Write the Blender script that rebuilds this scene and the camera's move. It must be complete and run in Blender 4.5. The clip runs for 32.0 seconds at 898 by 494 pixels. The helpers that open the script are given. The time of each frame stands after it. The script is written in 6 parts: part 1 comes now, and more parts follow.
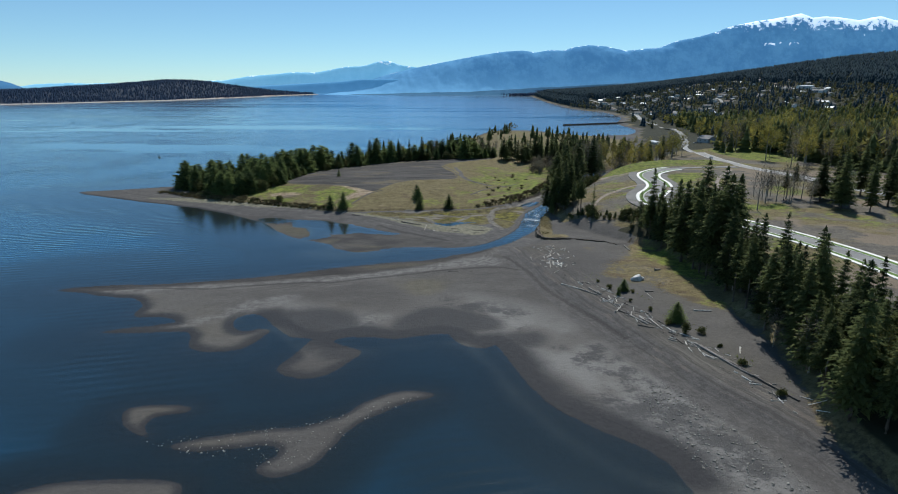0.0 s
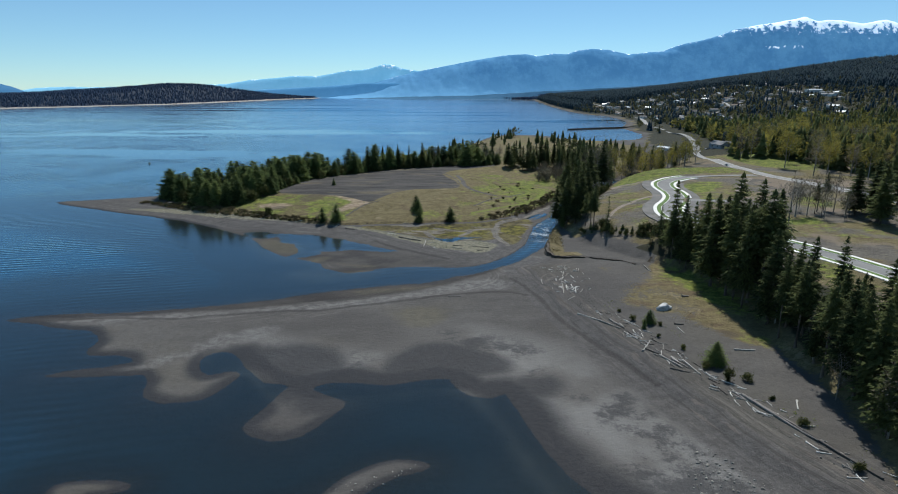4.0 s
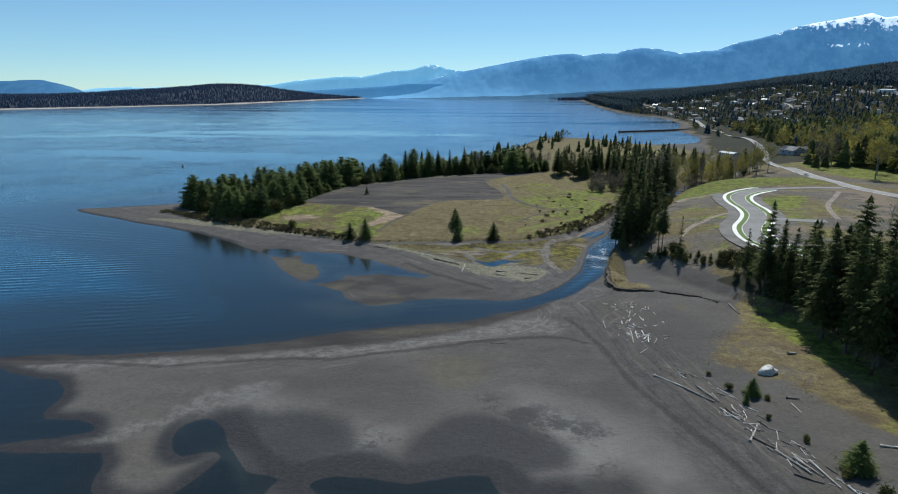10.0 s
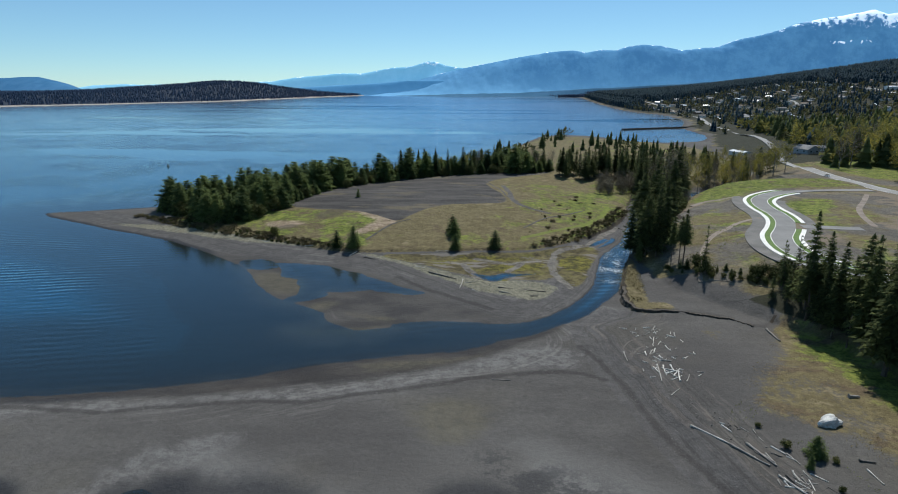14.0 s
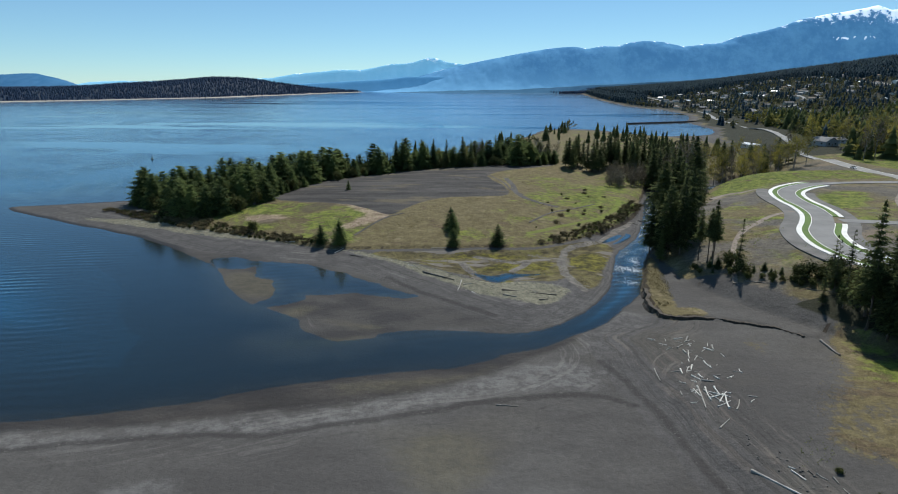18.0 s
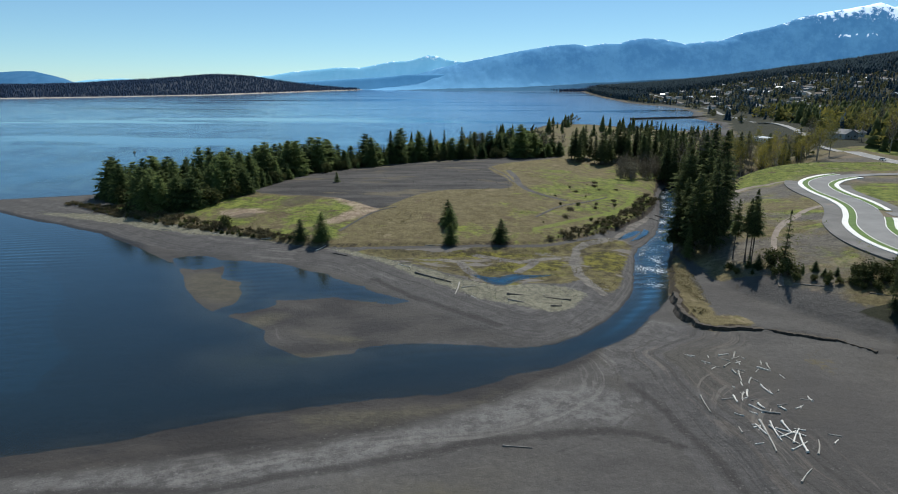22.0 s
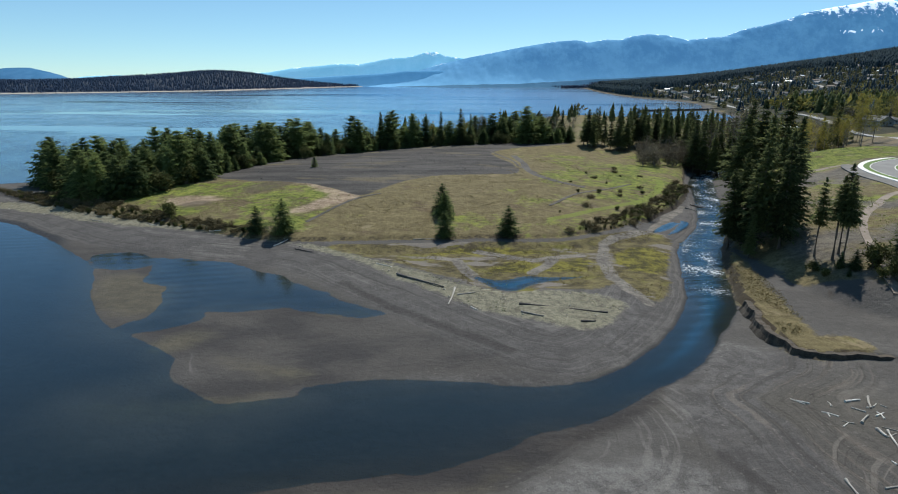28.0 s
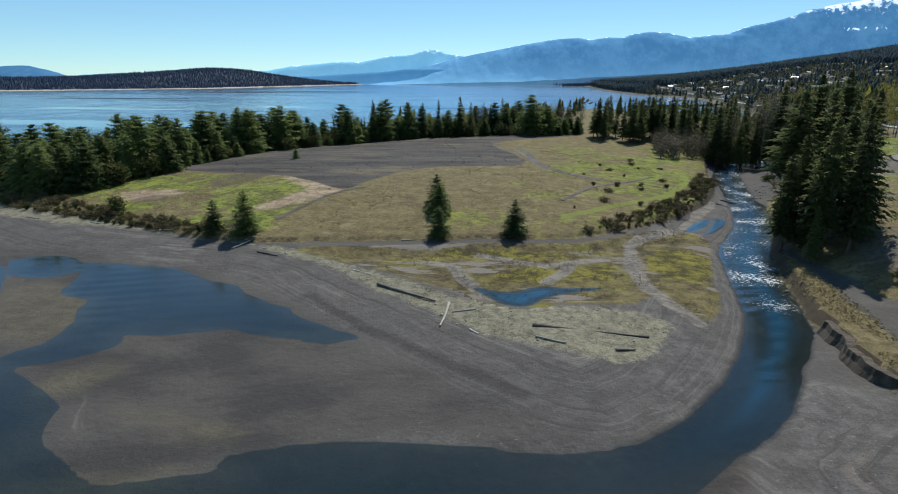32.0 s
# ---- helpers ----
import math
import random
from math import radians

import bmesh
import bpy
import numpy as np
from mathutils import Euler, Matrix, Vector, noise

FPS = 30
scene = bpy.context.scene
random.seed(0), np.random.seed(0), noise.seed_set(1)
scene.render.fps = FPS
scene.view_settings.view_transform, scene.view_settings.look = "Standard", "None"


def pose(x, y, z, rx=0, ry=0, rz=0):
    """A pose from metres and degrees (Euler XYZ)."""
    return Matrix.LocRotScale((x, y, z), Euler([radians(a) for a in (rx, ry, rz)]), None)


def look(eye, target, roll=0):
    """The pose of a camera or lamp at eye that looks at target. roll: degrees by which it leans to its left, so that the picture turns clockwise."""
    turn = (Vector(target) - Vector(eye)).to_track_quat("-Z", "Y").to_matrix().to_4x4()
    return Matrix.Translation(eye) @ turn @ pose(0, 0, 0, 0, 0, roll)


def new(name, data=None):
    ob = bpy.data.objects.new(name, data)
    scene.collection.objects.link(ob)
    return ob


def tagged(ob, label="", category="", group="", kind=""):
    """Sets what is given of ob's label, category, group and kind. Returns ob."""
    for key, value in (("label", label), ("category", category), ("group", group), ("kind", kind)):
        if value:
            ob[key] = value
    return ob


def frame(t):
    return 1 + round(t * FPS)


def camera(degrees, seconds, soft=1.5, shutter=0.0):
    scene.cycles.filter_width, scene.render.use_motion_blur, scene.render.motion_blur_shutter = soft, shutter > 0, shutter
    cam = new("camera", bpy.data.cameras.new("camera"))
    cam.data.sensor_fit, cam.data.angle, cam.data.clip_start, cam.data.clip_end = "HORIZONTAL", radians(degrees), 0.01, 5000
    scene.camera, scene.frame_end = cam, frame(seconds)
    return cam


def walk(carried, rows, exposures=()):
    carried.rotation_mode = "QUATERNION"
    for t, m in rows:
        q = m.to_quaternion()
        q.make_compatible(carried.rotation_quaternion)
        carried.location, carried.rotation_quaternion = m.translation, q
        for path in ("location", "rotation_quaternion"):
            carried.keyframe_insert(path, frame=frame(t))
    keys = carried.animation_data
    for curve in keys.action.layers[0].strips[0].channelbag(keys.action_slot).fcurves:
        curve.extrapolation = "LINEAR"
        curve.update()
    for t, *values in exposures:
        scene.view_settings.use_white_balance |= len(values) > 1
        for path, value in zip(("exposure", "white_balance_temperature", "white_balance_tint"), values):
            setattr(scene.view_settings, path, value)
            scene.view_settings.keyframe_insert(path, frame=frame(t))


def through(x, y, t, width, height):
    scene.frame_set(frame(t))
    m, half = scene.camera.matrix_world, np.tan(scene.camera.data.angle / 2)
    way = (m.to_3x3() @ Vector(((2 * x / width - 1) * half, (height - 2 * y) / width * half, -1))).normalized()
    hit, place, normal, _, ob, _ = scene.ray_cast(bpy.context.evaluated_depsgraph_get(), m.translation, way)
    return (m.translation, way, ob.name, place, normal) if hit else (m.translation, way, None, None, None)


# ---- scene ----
# ---------------------------------------------------------------- camera: a drone at a steady pace, sinking in the second half
cam = camera(73.3, 32.0, soft=1.0)


def drone(t, x, y, z, down, right):
    """One row of the flight: metres, degrees below level, degrees to the right of +y."""
    return t, pose(x, y, z, 90 - down, 0, -right) @ pose(0, 0, 0, 0, 0, 0.2)


walk(cam, [
    drone(0.0, -0.70, -0.3, 69.5, 14.80, 1.33),
    drone(2.0, -0.20, 12.9, 69.4, 14.66, 1.36),
    drone(3.0, 0.10, 19.4, 69.4, 14.57, 1.36),
    drone(3.7, 0.25, 24.0, 69.4, 14.50, 1.25),
    drone(4.5, 0.42, 29.1, 69.4, 14.43, 0.48),
    drone(5.0, 0.52, 32.4, 69.45, 14.42, -0.78),
    drone(5.5, 0.60, 35.6, 69.55, 14.42, -1.88),
    drone(6.0, 0.66, 38.8, 69.6, 14.44, -2.54),
    drone(6.5, 0.68, 41.9, 69.65, 14.45, -2.92),
    drone(7.5, 0.68, 48.1, 69.7, 14.46, -3.00),
    drone(9.0, 0.66, 57.8, 69.7, 14.46, -3.00),
    drone(11.0, 0.60, 71.0, 69.7, 14.48, -3.00),
    drone(12.6, 0.50, 81.8, 69.75, 14.58, -2.98),
    drone(13.2, 0.46, 85.8, 69.5, 14.64, -2.97),
    drone(14.5, 0.40, 94.3, 67.5, 14.73, -2.97),
    drone(17.0, 0.30, 110.8, 62.95, 14.86, -3.00),
    drone(19.0, 0.15, 123.4, 59.3, 14.97, -3.00),
    drone(21.0, 0.00, 136.4, 55.55, 15.00, -2.98),
    drone(23.0, -0.15, 149.4, 51.75, 15.06, -2.98),
    drone(25.0, -0.27, 162.5, 47.9, 15.15, -3.00),
    drone(28.0, -0.40, 182.4, 42.0, 15.18, -3.03),
    drone(30.0, -0.46, 195.8, 38.05, 15.22, -3.08),
    drone(30.8, -0.47, 201.2, 36.55, 15.26, -3.12),
    drone(31.4, -0.48, 204.9, 36.1, 15.28, -3.12),
    drone(32.0, -0.50, 208.1, 35.8, 15.28, -3.10),
], exposures=[(0.0, 0.03, 6080, 8), (18.0, 0.03, 6150, 8), (32.0, 0.24, 6300, 8)])

# ---------------------------------------------------------------- sky and sun
SUN_AZIMUTH, SUN_HEIGHT = radians(17), radians(54)
world = bpy.data.worlds.new("world")
scene.world = world
world.use_nodes = True
sky = world.node_tree.nodes.new("ShaderNodeTexSky")
sky.sky_type, sky.sun_disc = "NISHITA", False
sky.sun_elevation, sky.sun_rotation = SUN_HEIGHT, SUN_AZIMUTH
sky.air_density, sky.dust_density, sky.ozone_density, sky.altitude = 0.75, 0.0, 3.0, 60
background = world.node_tree.nodes["Background"]
background.inputs["Strength"].default_value = 0.100
clear_air = world.node_tree.nodes.new("ShaderNodeMix")
clear_air.data_type, clear_air.blend_type = "RGBA", "MULTIPLY"
clear_air.inputs[0].default_value, clear_air.inputs[7].default_value = 1.0, (0.80, 0.97, 0.97, 1)
world.node_tree.links.new(sky.outputs[0], clear_air.inputs[6])
haze = world.node_tree.nodes.new("ShaderNodeMix")
haze.data_type = "RGBA"
haze.inputs[0].default_value, haze.inputs[7].default_value = 0.17, (2.8, 5.2, 7.0, 1)
world.node_tree.links.new(clear_air.outputs[2], haze.inputs[6])
world.node_tree.links.new(haze.outputs[2], background.inputs["Color"])
sun = new("sun", bpy.data.lights.new("sun", "SUN"))
sun.data.energy, sun.data.angle, sun.data.color = 4.6, radians(0.53), (1.0, 0.93, 0.82)
sun.matrix_world = look((0, 0, 0), (-math.sin(SUN_AZIMUTH) * math.cos(SUN_HEIGHT), -math.cos(SUN_AZIMUTH) * math.cos(SUN_HEIGHT), -math.sin(SUN_HEIGHT)))

# ---------------------------------------------------------------- materials
class Nodes:
    """A short hand for node materials."""

    def __init__(self, name):
        self.material = bpy.data.materials.new(name)
        self.material.use_nodes = True
        self.tree = self.material.node_tree
        self.tree.nodes.clear()
        self.out = self.tree.nodes.new("ShaderNodeOutputMaterial")
        self.place = self.node("ShaderNodeNewGeometry").outputs["Position"]

    def node(self, kind, **settings):
        n = self.tree.nodes.new(kind)
        for key, value in settings.items():
            setattr(n, key, value)
        return n

    def put(self, socket, value):
        if isinstance(value, bpy.types.NodeSocket):
            self.tree.links.new(value, socket)
        elif isinstance(value, tuple) and len(value) == 3 and socket.type == "RGBA":
            socket.default_value = (*value, 1)
        else:
            socket.default_value = value

    def math(self, operation, a, b=0.0, c=0.0, clamp=False):
        n = self.node("ShaderNodeMath", operation=operation, use_clamp=clamp)
        for socket, value in zip(n.inputs, (a, b, c)):
            self.put(socket, value)
        return n.outputs[0]

    def mix(self, factor, a, b):
        n = self.node("ShaderNodeMix", data_type="RGBA")
        self.put(n.inputs[0], factor)
        self.put(n.inputs[6], a)
        self.put(n.inputs[7], b)
        return n.outputs[2]

    def noise(self, scale, detail=4.0, rough=0.55, stretch=None, where=None):
        n = self.node("ShaderNodeTexNoise")
        place = where or self.place
        if stretch:
            s = self.node("ShaderNodeVectorMath", operation="MULTIPLY")
            self.put(s.inputs[0], place)
            s.inputs[1].default_value = stretch
            place = s.outputs[0]
        self.put(n.inputs["Vector"], place)
        n.inputs["Scale"].default_value, n.inputs["Detail"].default_value, n.inputs["Roughness"].default_value = scale, detail, rough
        return n.outputs["Fac"]

    def step(self, value, low, high, a=0.0, b=1.0):
        n = self.node("ShaderNodeMapRange", interpolation_type="SMOOTHSTEP")
        for socket, v in zip(n.inputs, (value, low, high, a, b)):
            self.put(socket, v)
        return n.outputs[0]

    def random(self):
        return self.node("ShaderNodeObjectInfo").outputs["Random"]

    def island(self):
        return self.node("ShaderNodeNewGeometry").outputs["Random Per Island"]

    def bump(self, height, strength, distance):
        n = self.node("ShaderNodeBump")
        self.put(n.inputs["Height"], height)
        n.inputs["Strength"].default_value, n.inputs["Distance"].default_value = strength, distance
        return n.outputs[0]

    def surface(self, colour, rough=0.85, normal=None, metal=0.0, specular=0.35, through=0.0):
        n = self.node("ShaderNodeBsdfPrincipled")
        self.put(n.inputs["Base Color"], colour)
        self.put(n.inputs["Roughness"], rough)
        self.put(n.inputs["Metallic"], metal)
        self.put(n.inputs["Specular IOR Level"], specular)
        if normal:
            self.put(n.inputs["Normal"], normal)
        shader = n.outputs[0]
        if through:
            t = self.node("ShaderNodeBsdfTranslucent")
            self.put(t.inputs["Color"], colour)
            m = self.node("ShaderNodeMixShader")
            m.inputs[0].default_value = through
            self.tree.links.new(shader, m.inputs[1])
            self.tree.links.new(t.outputs[0], m.inputs[2])
            shader = m.outputs[0]
        self.tree.links.new(shader, self.out.inputs[0])
        return self.material


def plain(name, dark, light, scale, rough=0.85, bump=0.0, fine=8.0, metal=0.0, spread=0.0, stretch=None, specular=0.35):
    """A surface that varies at two scales between two colours; spread: how far single things differ."""
    n = Nodes(name)
    coarse, grain = n.noise(scale, 3, stretch=stretch), n.noise(scale * fine, 5, stretch=stretch)
    f = n.math("ADD", n.math("MULTIPLY", coarse, 0.6), n.math("MULTIPLY", grain, 0.4))
    if spread:
        f = n.math("ADD", f, n.math("MULTIPLY", n.math("SUBTRACT", n.random(), 0.5), spread))
    colour = n.mix(n.step(f, 0.3, 0.7), dark, light)
    normal = n.bump(grain, 0.6, bump) if bump else None
    return n.surface(colour, n.math("ADD", n.math("MULTIPLY", grain, 0.2), rough - 0.1), normal, metal, specular)


def foliage(name, dark, light, spread=0.5, through=0.12):
    """Needles or leaves: tint by tree and by spray."""
    n = Nodes(name)
    f = n.math("ADD", n.math("MULTIPLY", n.island(), 0.55), n.math("MULTIPLY", n.noise(0.35, 3), 0.45))
    f = n.math("ADD", f, n.math("MULTIPLY", n.math("SUBTRACT", n.random(), 0.5), spread))
    return n.surface(n.mix(n.step(f, 0.1, 0.95), dark, light), 0.8, specular=0.06, through=through)


FIR = foliage("fir needles", (0.048, 0.064, 0.030), (0.165, 0.190, 0.074), through=0.58)
SPRUCE = foliage("young spruce needles", (0.050, 0.076, 0.034), (0.185, 0.230, 0.078), spread=0.7, through=0.5)
OLIVE = foliage("spring leaves", (0.13, 0.13, 0.04), (0.38, 0.32, 0.07), through=0.35)
BARE = foliage("bare twigs", (0.085, 0.072, 0.052), (0.20, 0.175, 0.12))
SHRUB = foliage("shrub leaves", (0.035, 0.045, 0.016), (0.13, 0.13, 0.045))
BROOM = foliage("brown scrub twigs", (0.05, 0.046, 0.024), (0.17, 0.14, 0.075))
# blue distance haze is painted into the two far fir colours
HAZED_FIR = foliage("haze-tinted distant fir needles", (0.013, 0.030, 0.046), (0.028, 0.050, 0.056), spread=0.0, through=0.1)
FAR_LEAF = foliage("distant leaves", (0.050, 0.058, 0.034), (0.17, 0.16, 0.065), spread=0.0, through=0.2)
HAZED_ISLE_FIR = foliage("haze-tinted island fir needles", (0.018, 0.036, 0.074), (0.030, 0.054, 0.094), spread=0.0, through=0.0)
BARK = plain("bark", (0.050, 0.038, 0.030), (0.14, 0.115, 0.09), 1.5, stretch=(1, 1, 0.2))
GREY_BARK = plain("grey bark", (0.13, 0.12, 0.10), (0.30, 0.28, 0.25), 1.2, stretch=(1, 1, 0.25))
DRIFT = plain("bleached driftwood", (0.30, 0.28, 0.25), (0.66, 0.63, 0.58), 0.8, spread=0.5)
OLD_LOG = plain("weathered grey log", (0.085, 0.075, 0.066), (0.25, 0.23, 0.205), 0.8, spread=0.5)
BOULDER = plain("pale granite", (0.30, 0.30, 0.29), (0.72, 0.71, 0.68), 0.7, bump=0.08)
COBBLE = plain("cobbles", (0.075, 0.072, 0.068), (0.30, 0.285, 0.25), 0.6, spread=0.8)
ASPHALT = plain("new asphalt", (0.150, 0.148, 0.145), (0.225, 0.222, 0.216), 0.12, 0.88, fine=30)
HIGHWAY = plain("worn asphalt", (0.19, 0.187, 0.18), (0.31, 0.305, 0.295), 0.10, 0.9, fine=30)
CONCRETE = plain("pale concrete", (0.62, 0.61, 0.58), (0.80, 0.79, 0.76), 0.25, 0.85, fine=20)
VERGE = plain("mown verge grass", (0.055, 0.10, 0.016), (0.11, 0.185, 0.03), 0.5)
SOIL = plain("bare soil", (0.12, 0.098, 0.08), (0.25, 0.205, 0.165), 0.2)
PEAT = plain("dark cut peat", (0.022, 0.018, 0.014), (0.085, 0.068, 0.050), 0.7, bump=0.1)

# ---------------------------------------------------------------- the plan: shorelines and zones, metres
BEACH_SHORE = [(60, -150), (50, 0), (47, 60), (45, 91), (44, 100), (40, 106), (33, 113), (25, 124), (20, 139), (15.5, 156), (13, 154), (7, 155), (3, 163), (-3, 163),
               (-12, 160), (-20, 162), (-27, 161), (-29.5, 158), (-25, 154.5), (-21, 152), (-23, 146), (-28, 138), (-34, 136), (-41, 142), (-38, 150), (-36, 160)]
SANDBAR_SHORE = [(-42, 162), (-49, 170), (-53, 176.5), (-58, 180), (-62, 177), (-61, 170), (-57, 166), (-53, 168), (-49, 166), (-52, 156), (-57, 152), (-66, 153), (-70, 158), (-74, 167),
                 (-90, 165), (-100, 166), (-91, 169.5), (-80, 174), (-86, 178), (-94, 178), (-97, 183), (-97, 188), (-103, 196), (-110, 197), (-122, 201), (-134, 204)]
MOUTH_SHORE = [(-121, 209), (-97, 211.5), (-75, 216.5), (-60, 221.5), (-46, 228), (-31, 234.5), (-13, 239.5), (-3, 242), (8, 250), (0, 258), (-11, 261), (-24, 257), (-31, 254.5), (-36, 254), (-41, 257),
               (-46, 262), (-48, 267), (-52, 270), (-58, 274), (-68, 281), (-77, 292), (-85, 304), (-95, 317), (-107, 327), (-117, 336), (-146, 356), (-186, 376), (-219, 393), (-241, 408.5)]
OUTER_SHORE = [(-228, 417), (-195, 432), (-160, 452), (-135, 490), (-105, 550), (-50, 630), (10, 720), (55, 850), (90, 1010), (140, 1040), (180, 1000), (200, 930), (290, 930), (345, 1050),
               (366, 1242), (451, 1485), (498, 1843), (467, 2092), (532, 2867), (672, 4400), (400, 4550), (-350, 4600), (-500, 4900), (5200, 5200), (5200, -150)]
LAND = BEACH_SHORE + SANDBAR_SHORE + MOUTH_SHORE + OUTER_SHORE
RIVER = [(-14, 247), (-2, 246), (8, 249), (18, 254.5), (27, 263), (36, 272), (41, 280.5), (45, 288), (50, 297), (53.5, 307), (58, 323), (65, 343), (74, 362), (81, 380), (86, 400), (92, 420),
         (104, 458), (126, 486), (160, 505), (160, 515), (118, 496), (96, 466), (81, 415), (75, 395), (66, 366), (54, 345), (47, 322), (42, 303.5), (37, 290), (32.5, 282), (27, 274.5),
         (22.5, 269), (18, 265.5), (12.5, 262.5), (2, 262), (-11, 262.5), (-26, 259)]
HOOK_BAR = [(-65, 113), (-68, 117), (-69, 122), (-65, 123.5), (-57, 123), (-56, 121), (-62, 118.5), (-62.5, 115), (-60, 111)]
LONG_BAR = [(-54, 107.5), (-49, 110), (-41, 112), (-35, 113), (-28, 114), (-21, 119), (-15, 125), (-9, 129), (-3, 129), (-2, 127), (-9, 122), (-16, 116), (-20, 110), (-23, 103),
            (-28, 99), (-32, 97.5), (-35, 99), (-34, 102), (-32, 105), (-34, 107), (-39, 107), (-48, 105.5)]
NEAR_BAR = [(-76, 92), (-66, 97), (-48, 96), (-46, 90), (-50, 84), (-70, 84)]
SMALL_BAR = [(3, 163), (11, 165), (16, 158), (13, 154.5), (7, 155)]
POOL = [(-80, 322.5), (-66, 321.5), (-57, 317), (-46, 309), (-36.5, 303.5), (-27, 294), (-19, 286), (-24, 284.8), (-29, 285.5), (-34, 287.5), (-38, 289.5), (-46, 289), (-51, 287), (-52, 283), (-55, 280), (-58, 276.5), (-64, 275), (-61, 287), (-64, 298), (-72, 306), (-76, 314)]
SMALL_POOL = [(-97, 322), (-86, 325.5), (-79, 320), (-86, 313), (-93, 316)]
GRASS_PATCHES = [[(150, 398), (166, 416), (182, 422), (188, 411), (165, 380), (147, 373)], [(147, 288), (164, 301), (181, 302), (171, 286)], [(191, 348), (212, 359), (213, 337), (192, 326)], [(256, 500), (264, 590), (296, 636), (340, 610), (320, 520), (280, 480)]]
TURF_PATCH = [(61.2, 256.8), (69.9, 263.3), (69.7, 256.4), (69.6, 247.7), (65.4, 241.4), (62.7, 247.3), (61.0, 252.1)]
FIELD_GREEN = [(116, 428), (126, 452), (146, 484), (186, 503), (224, 498), (227, 470), (214, 455), (190, 451), (168, 445), (150, 432), (136, 419)]
MARSH_POND = [(-2.5, 310), (1, 308.5), (5, 307), (10, 309.5), (16, 309), (23, 310.5), (16, 306.5), (11, 303.5), (8, 299.5), (4, 300), (1, 303)]
SIDE_POND = [(48.5, 354), (53, 356), (60, 367), (56, 366)]
SPIT = [(-240, 408.5), (-186, 379), (-146, 359), (-115, 338.5), (-98, 330), (-84, 325), (-66, 320), (-47, 315), (-34, 304), (-19, 289.5), (-6, 277), (4, 268), (13, 264.5), (18, 267),
        (23, 270.5), (27, 276), (32.5, 284), (36.5, 291), (41.5, 304), (46.5, 322), (53, 345), (65, 366), (74, 395), (95, 470), (118, 500), (160, 530), (260, 800), (200, 930), (90, 1000),
        (10, 715), (-105, 545), (-160, 450), (-228, 416)]
HILL = [(-160, 392), (-125, 366), (-106, 356), (-85, 345), (-63, 335), (-47, 332), (-32, 333), (-13, 335.5), (3, 337.5), (20, 339.5), (31, 346), (43, 357), (55, 371), (64, 386), (72, 402), (84, 432),
        (98, 480), (125, 510), (200, 560), (250, 800), (190, 900), (90, 960), (15, 710), (-95, 540), (-145, 450)]
PLATEAU = [(-108, 422), (-98, 403), (-60, 393), (-40, 374), (-33, 388), (-20, 408), (0, 414), (14, 421), (14, 440), (8, 465), (5, 488), (25, 515), (52, 543), (20, 549), (-30, 538), (-75, 508), (-100, 466)]
MEADOW = [(-122, 374), (-106, 360), (-89, 352), (-66, 338), (-50, 336), (-47, 346), (-41, 372), (-60, 392), (-95, 401), (-112, 392)]
MARSH = [(-40, 328), (-22, 316), (-8, 305), (8, 299), (22, 298), (28, 304), (33, 296), (38, 302), (44, 322), (52, 346), (46, 354), (32, 343), (20, 336), (0, 334), (-25, 330)]
RIDGE = [(-190, 385), (-150, 368), (-128, 358), (-103, 347), (-87, 343), (-70, 337), (-55, 332), (-37, 322), (-26, 313.5), (-15, 301), (-5, 291), (4, 284), (12, 280), (19, 279), (24, 284),
         (27, 292), (20, 297), (10, 297.5), (1, 298), (-8, 304), (-18, 312), (-30, 323), (-45, 331), (-60, 335), (-75, 343), (-100, 354), (-125, 366), (-150, 378)]
BERM = [(30, 262), (31, 250), (36, 217), (44, 183), (51, 157), (56, 139), (61, 124), (67, 112), (70, 102), (72, 91), (78, 60), (92, 0), (120, -150), (5200, -150), (5200, 5200), (900, 5200), (690, 4400),
        (545, 2867), (480, 2100), (510, 1843), (465, 1485), (380, 1242), (355, 1050), (300, 900), (200, 560), (170, 515), (128, 484), (106, 456), (110, 430), (95, 395), (84, 380), (76, 362),
        (67, 343), (60, 323), (55.5, 307), (52, 296), (47, 284), (42, 272)]
TERRACE = [(54, 345), (57.5, 330), (55, 319), (51.5, 302), (48.5, 279), (50, 271), (57, 271), (66, 268.5), (74, 265.5), (79, 259), (88, 262), (100, 290), (110, 340), (95, 380), (80, 372), (66, 352)]
UPLAND = [(78, 380), (66, 352), (64, 325), (66, 300), (72, 284), (84, 265), (95, 246), (97, 217), (97, 197), (91, 174), (90, 156), (88, 135), (82, 120), (79, 104), (80, 88), (88, 60), (112, 0), (140, -150),
          (5200, -150), (5200, 5200), (950, 5200), (720, 4400), (600, 2867), (540, 2092), (560, 1843), (520, 1485), (440, 1242), (400, 1050), (330, 900), (260, 700), (225, 600), (190, 540), (160, 502), (136, 476), (120, 448), (104, 420)]
GREEN_FLAT = [(58, 213), (66, 229), (74, 238), (83, 254), (92, 264), (101, 255), (100, 234), (101, 213), (99, 188), (92, 174), (82, 178), (72, 193), (63, 205)]
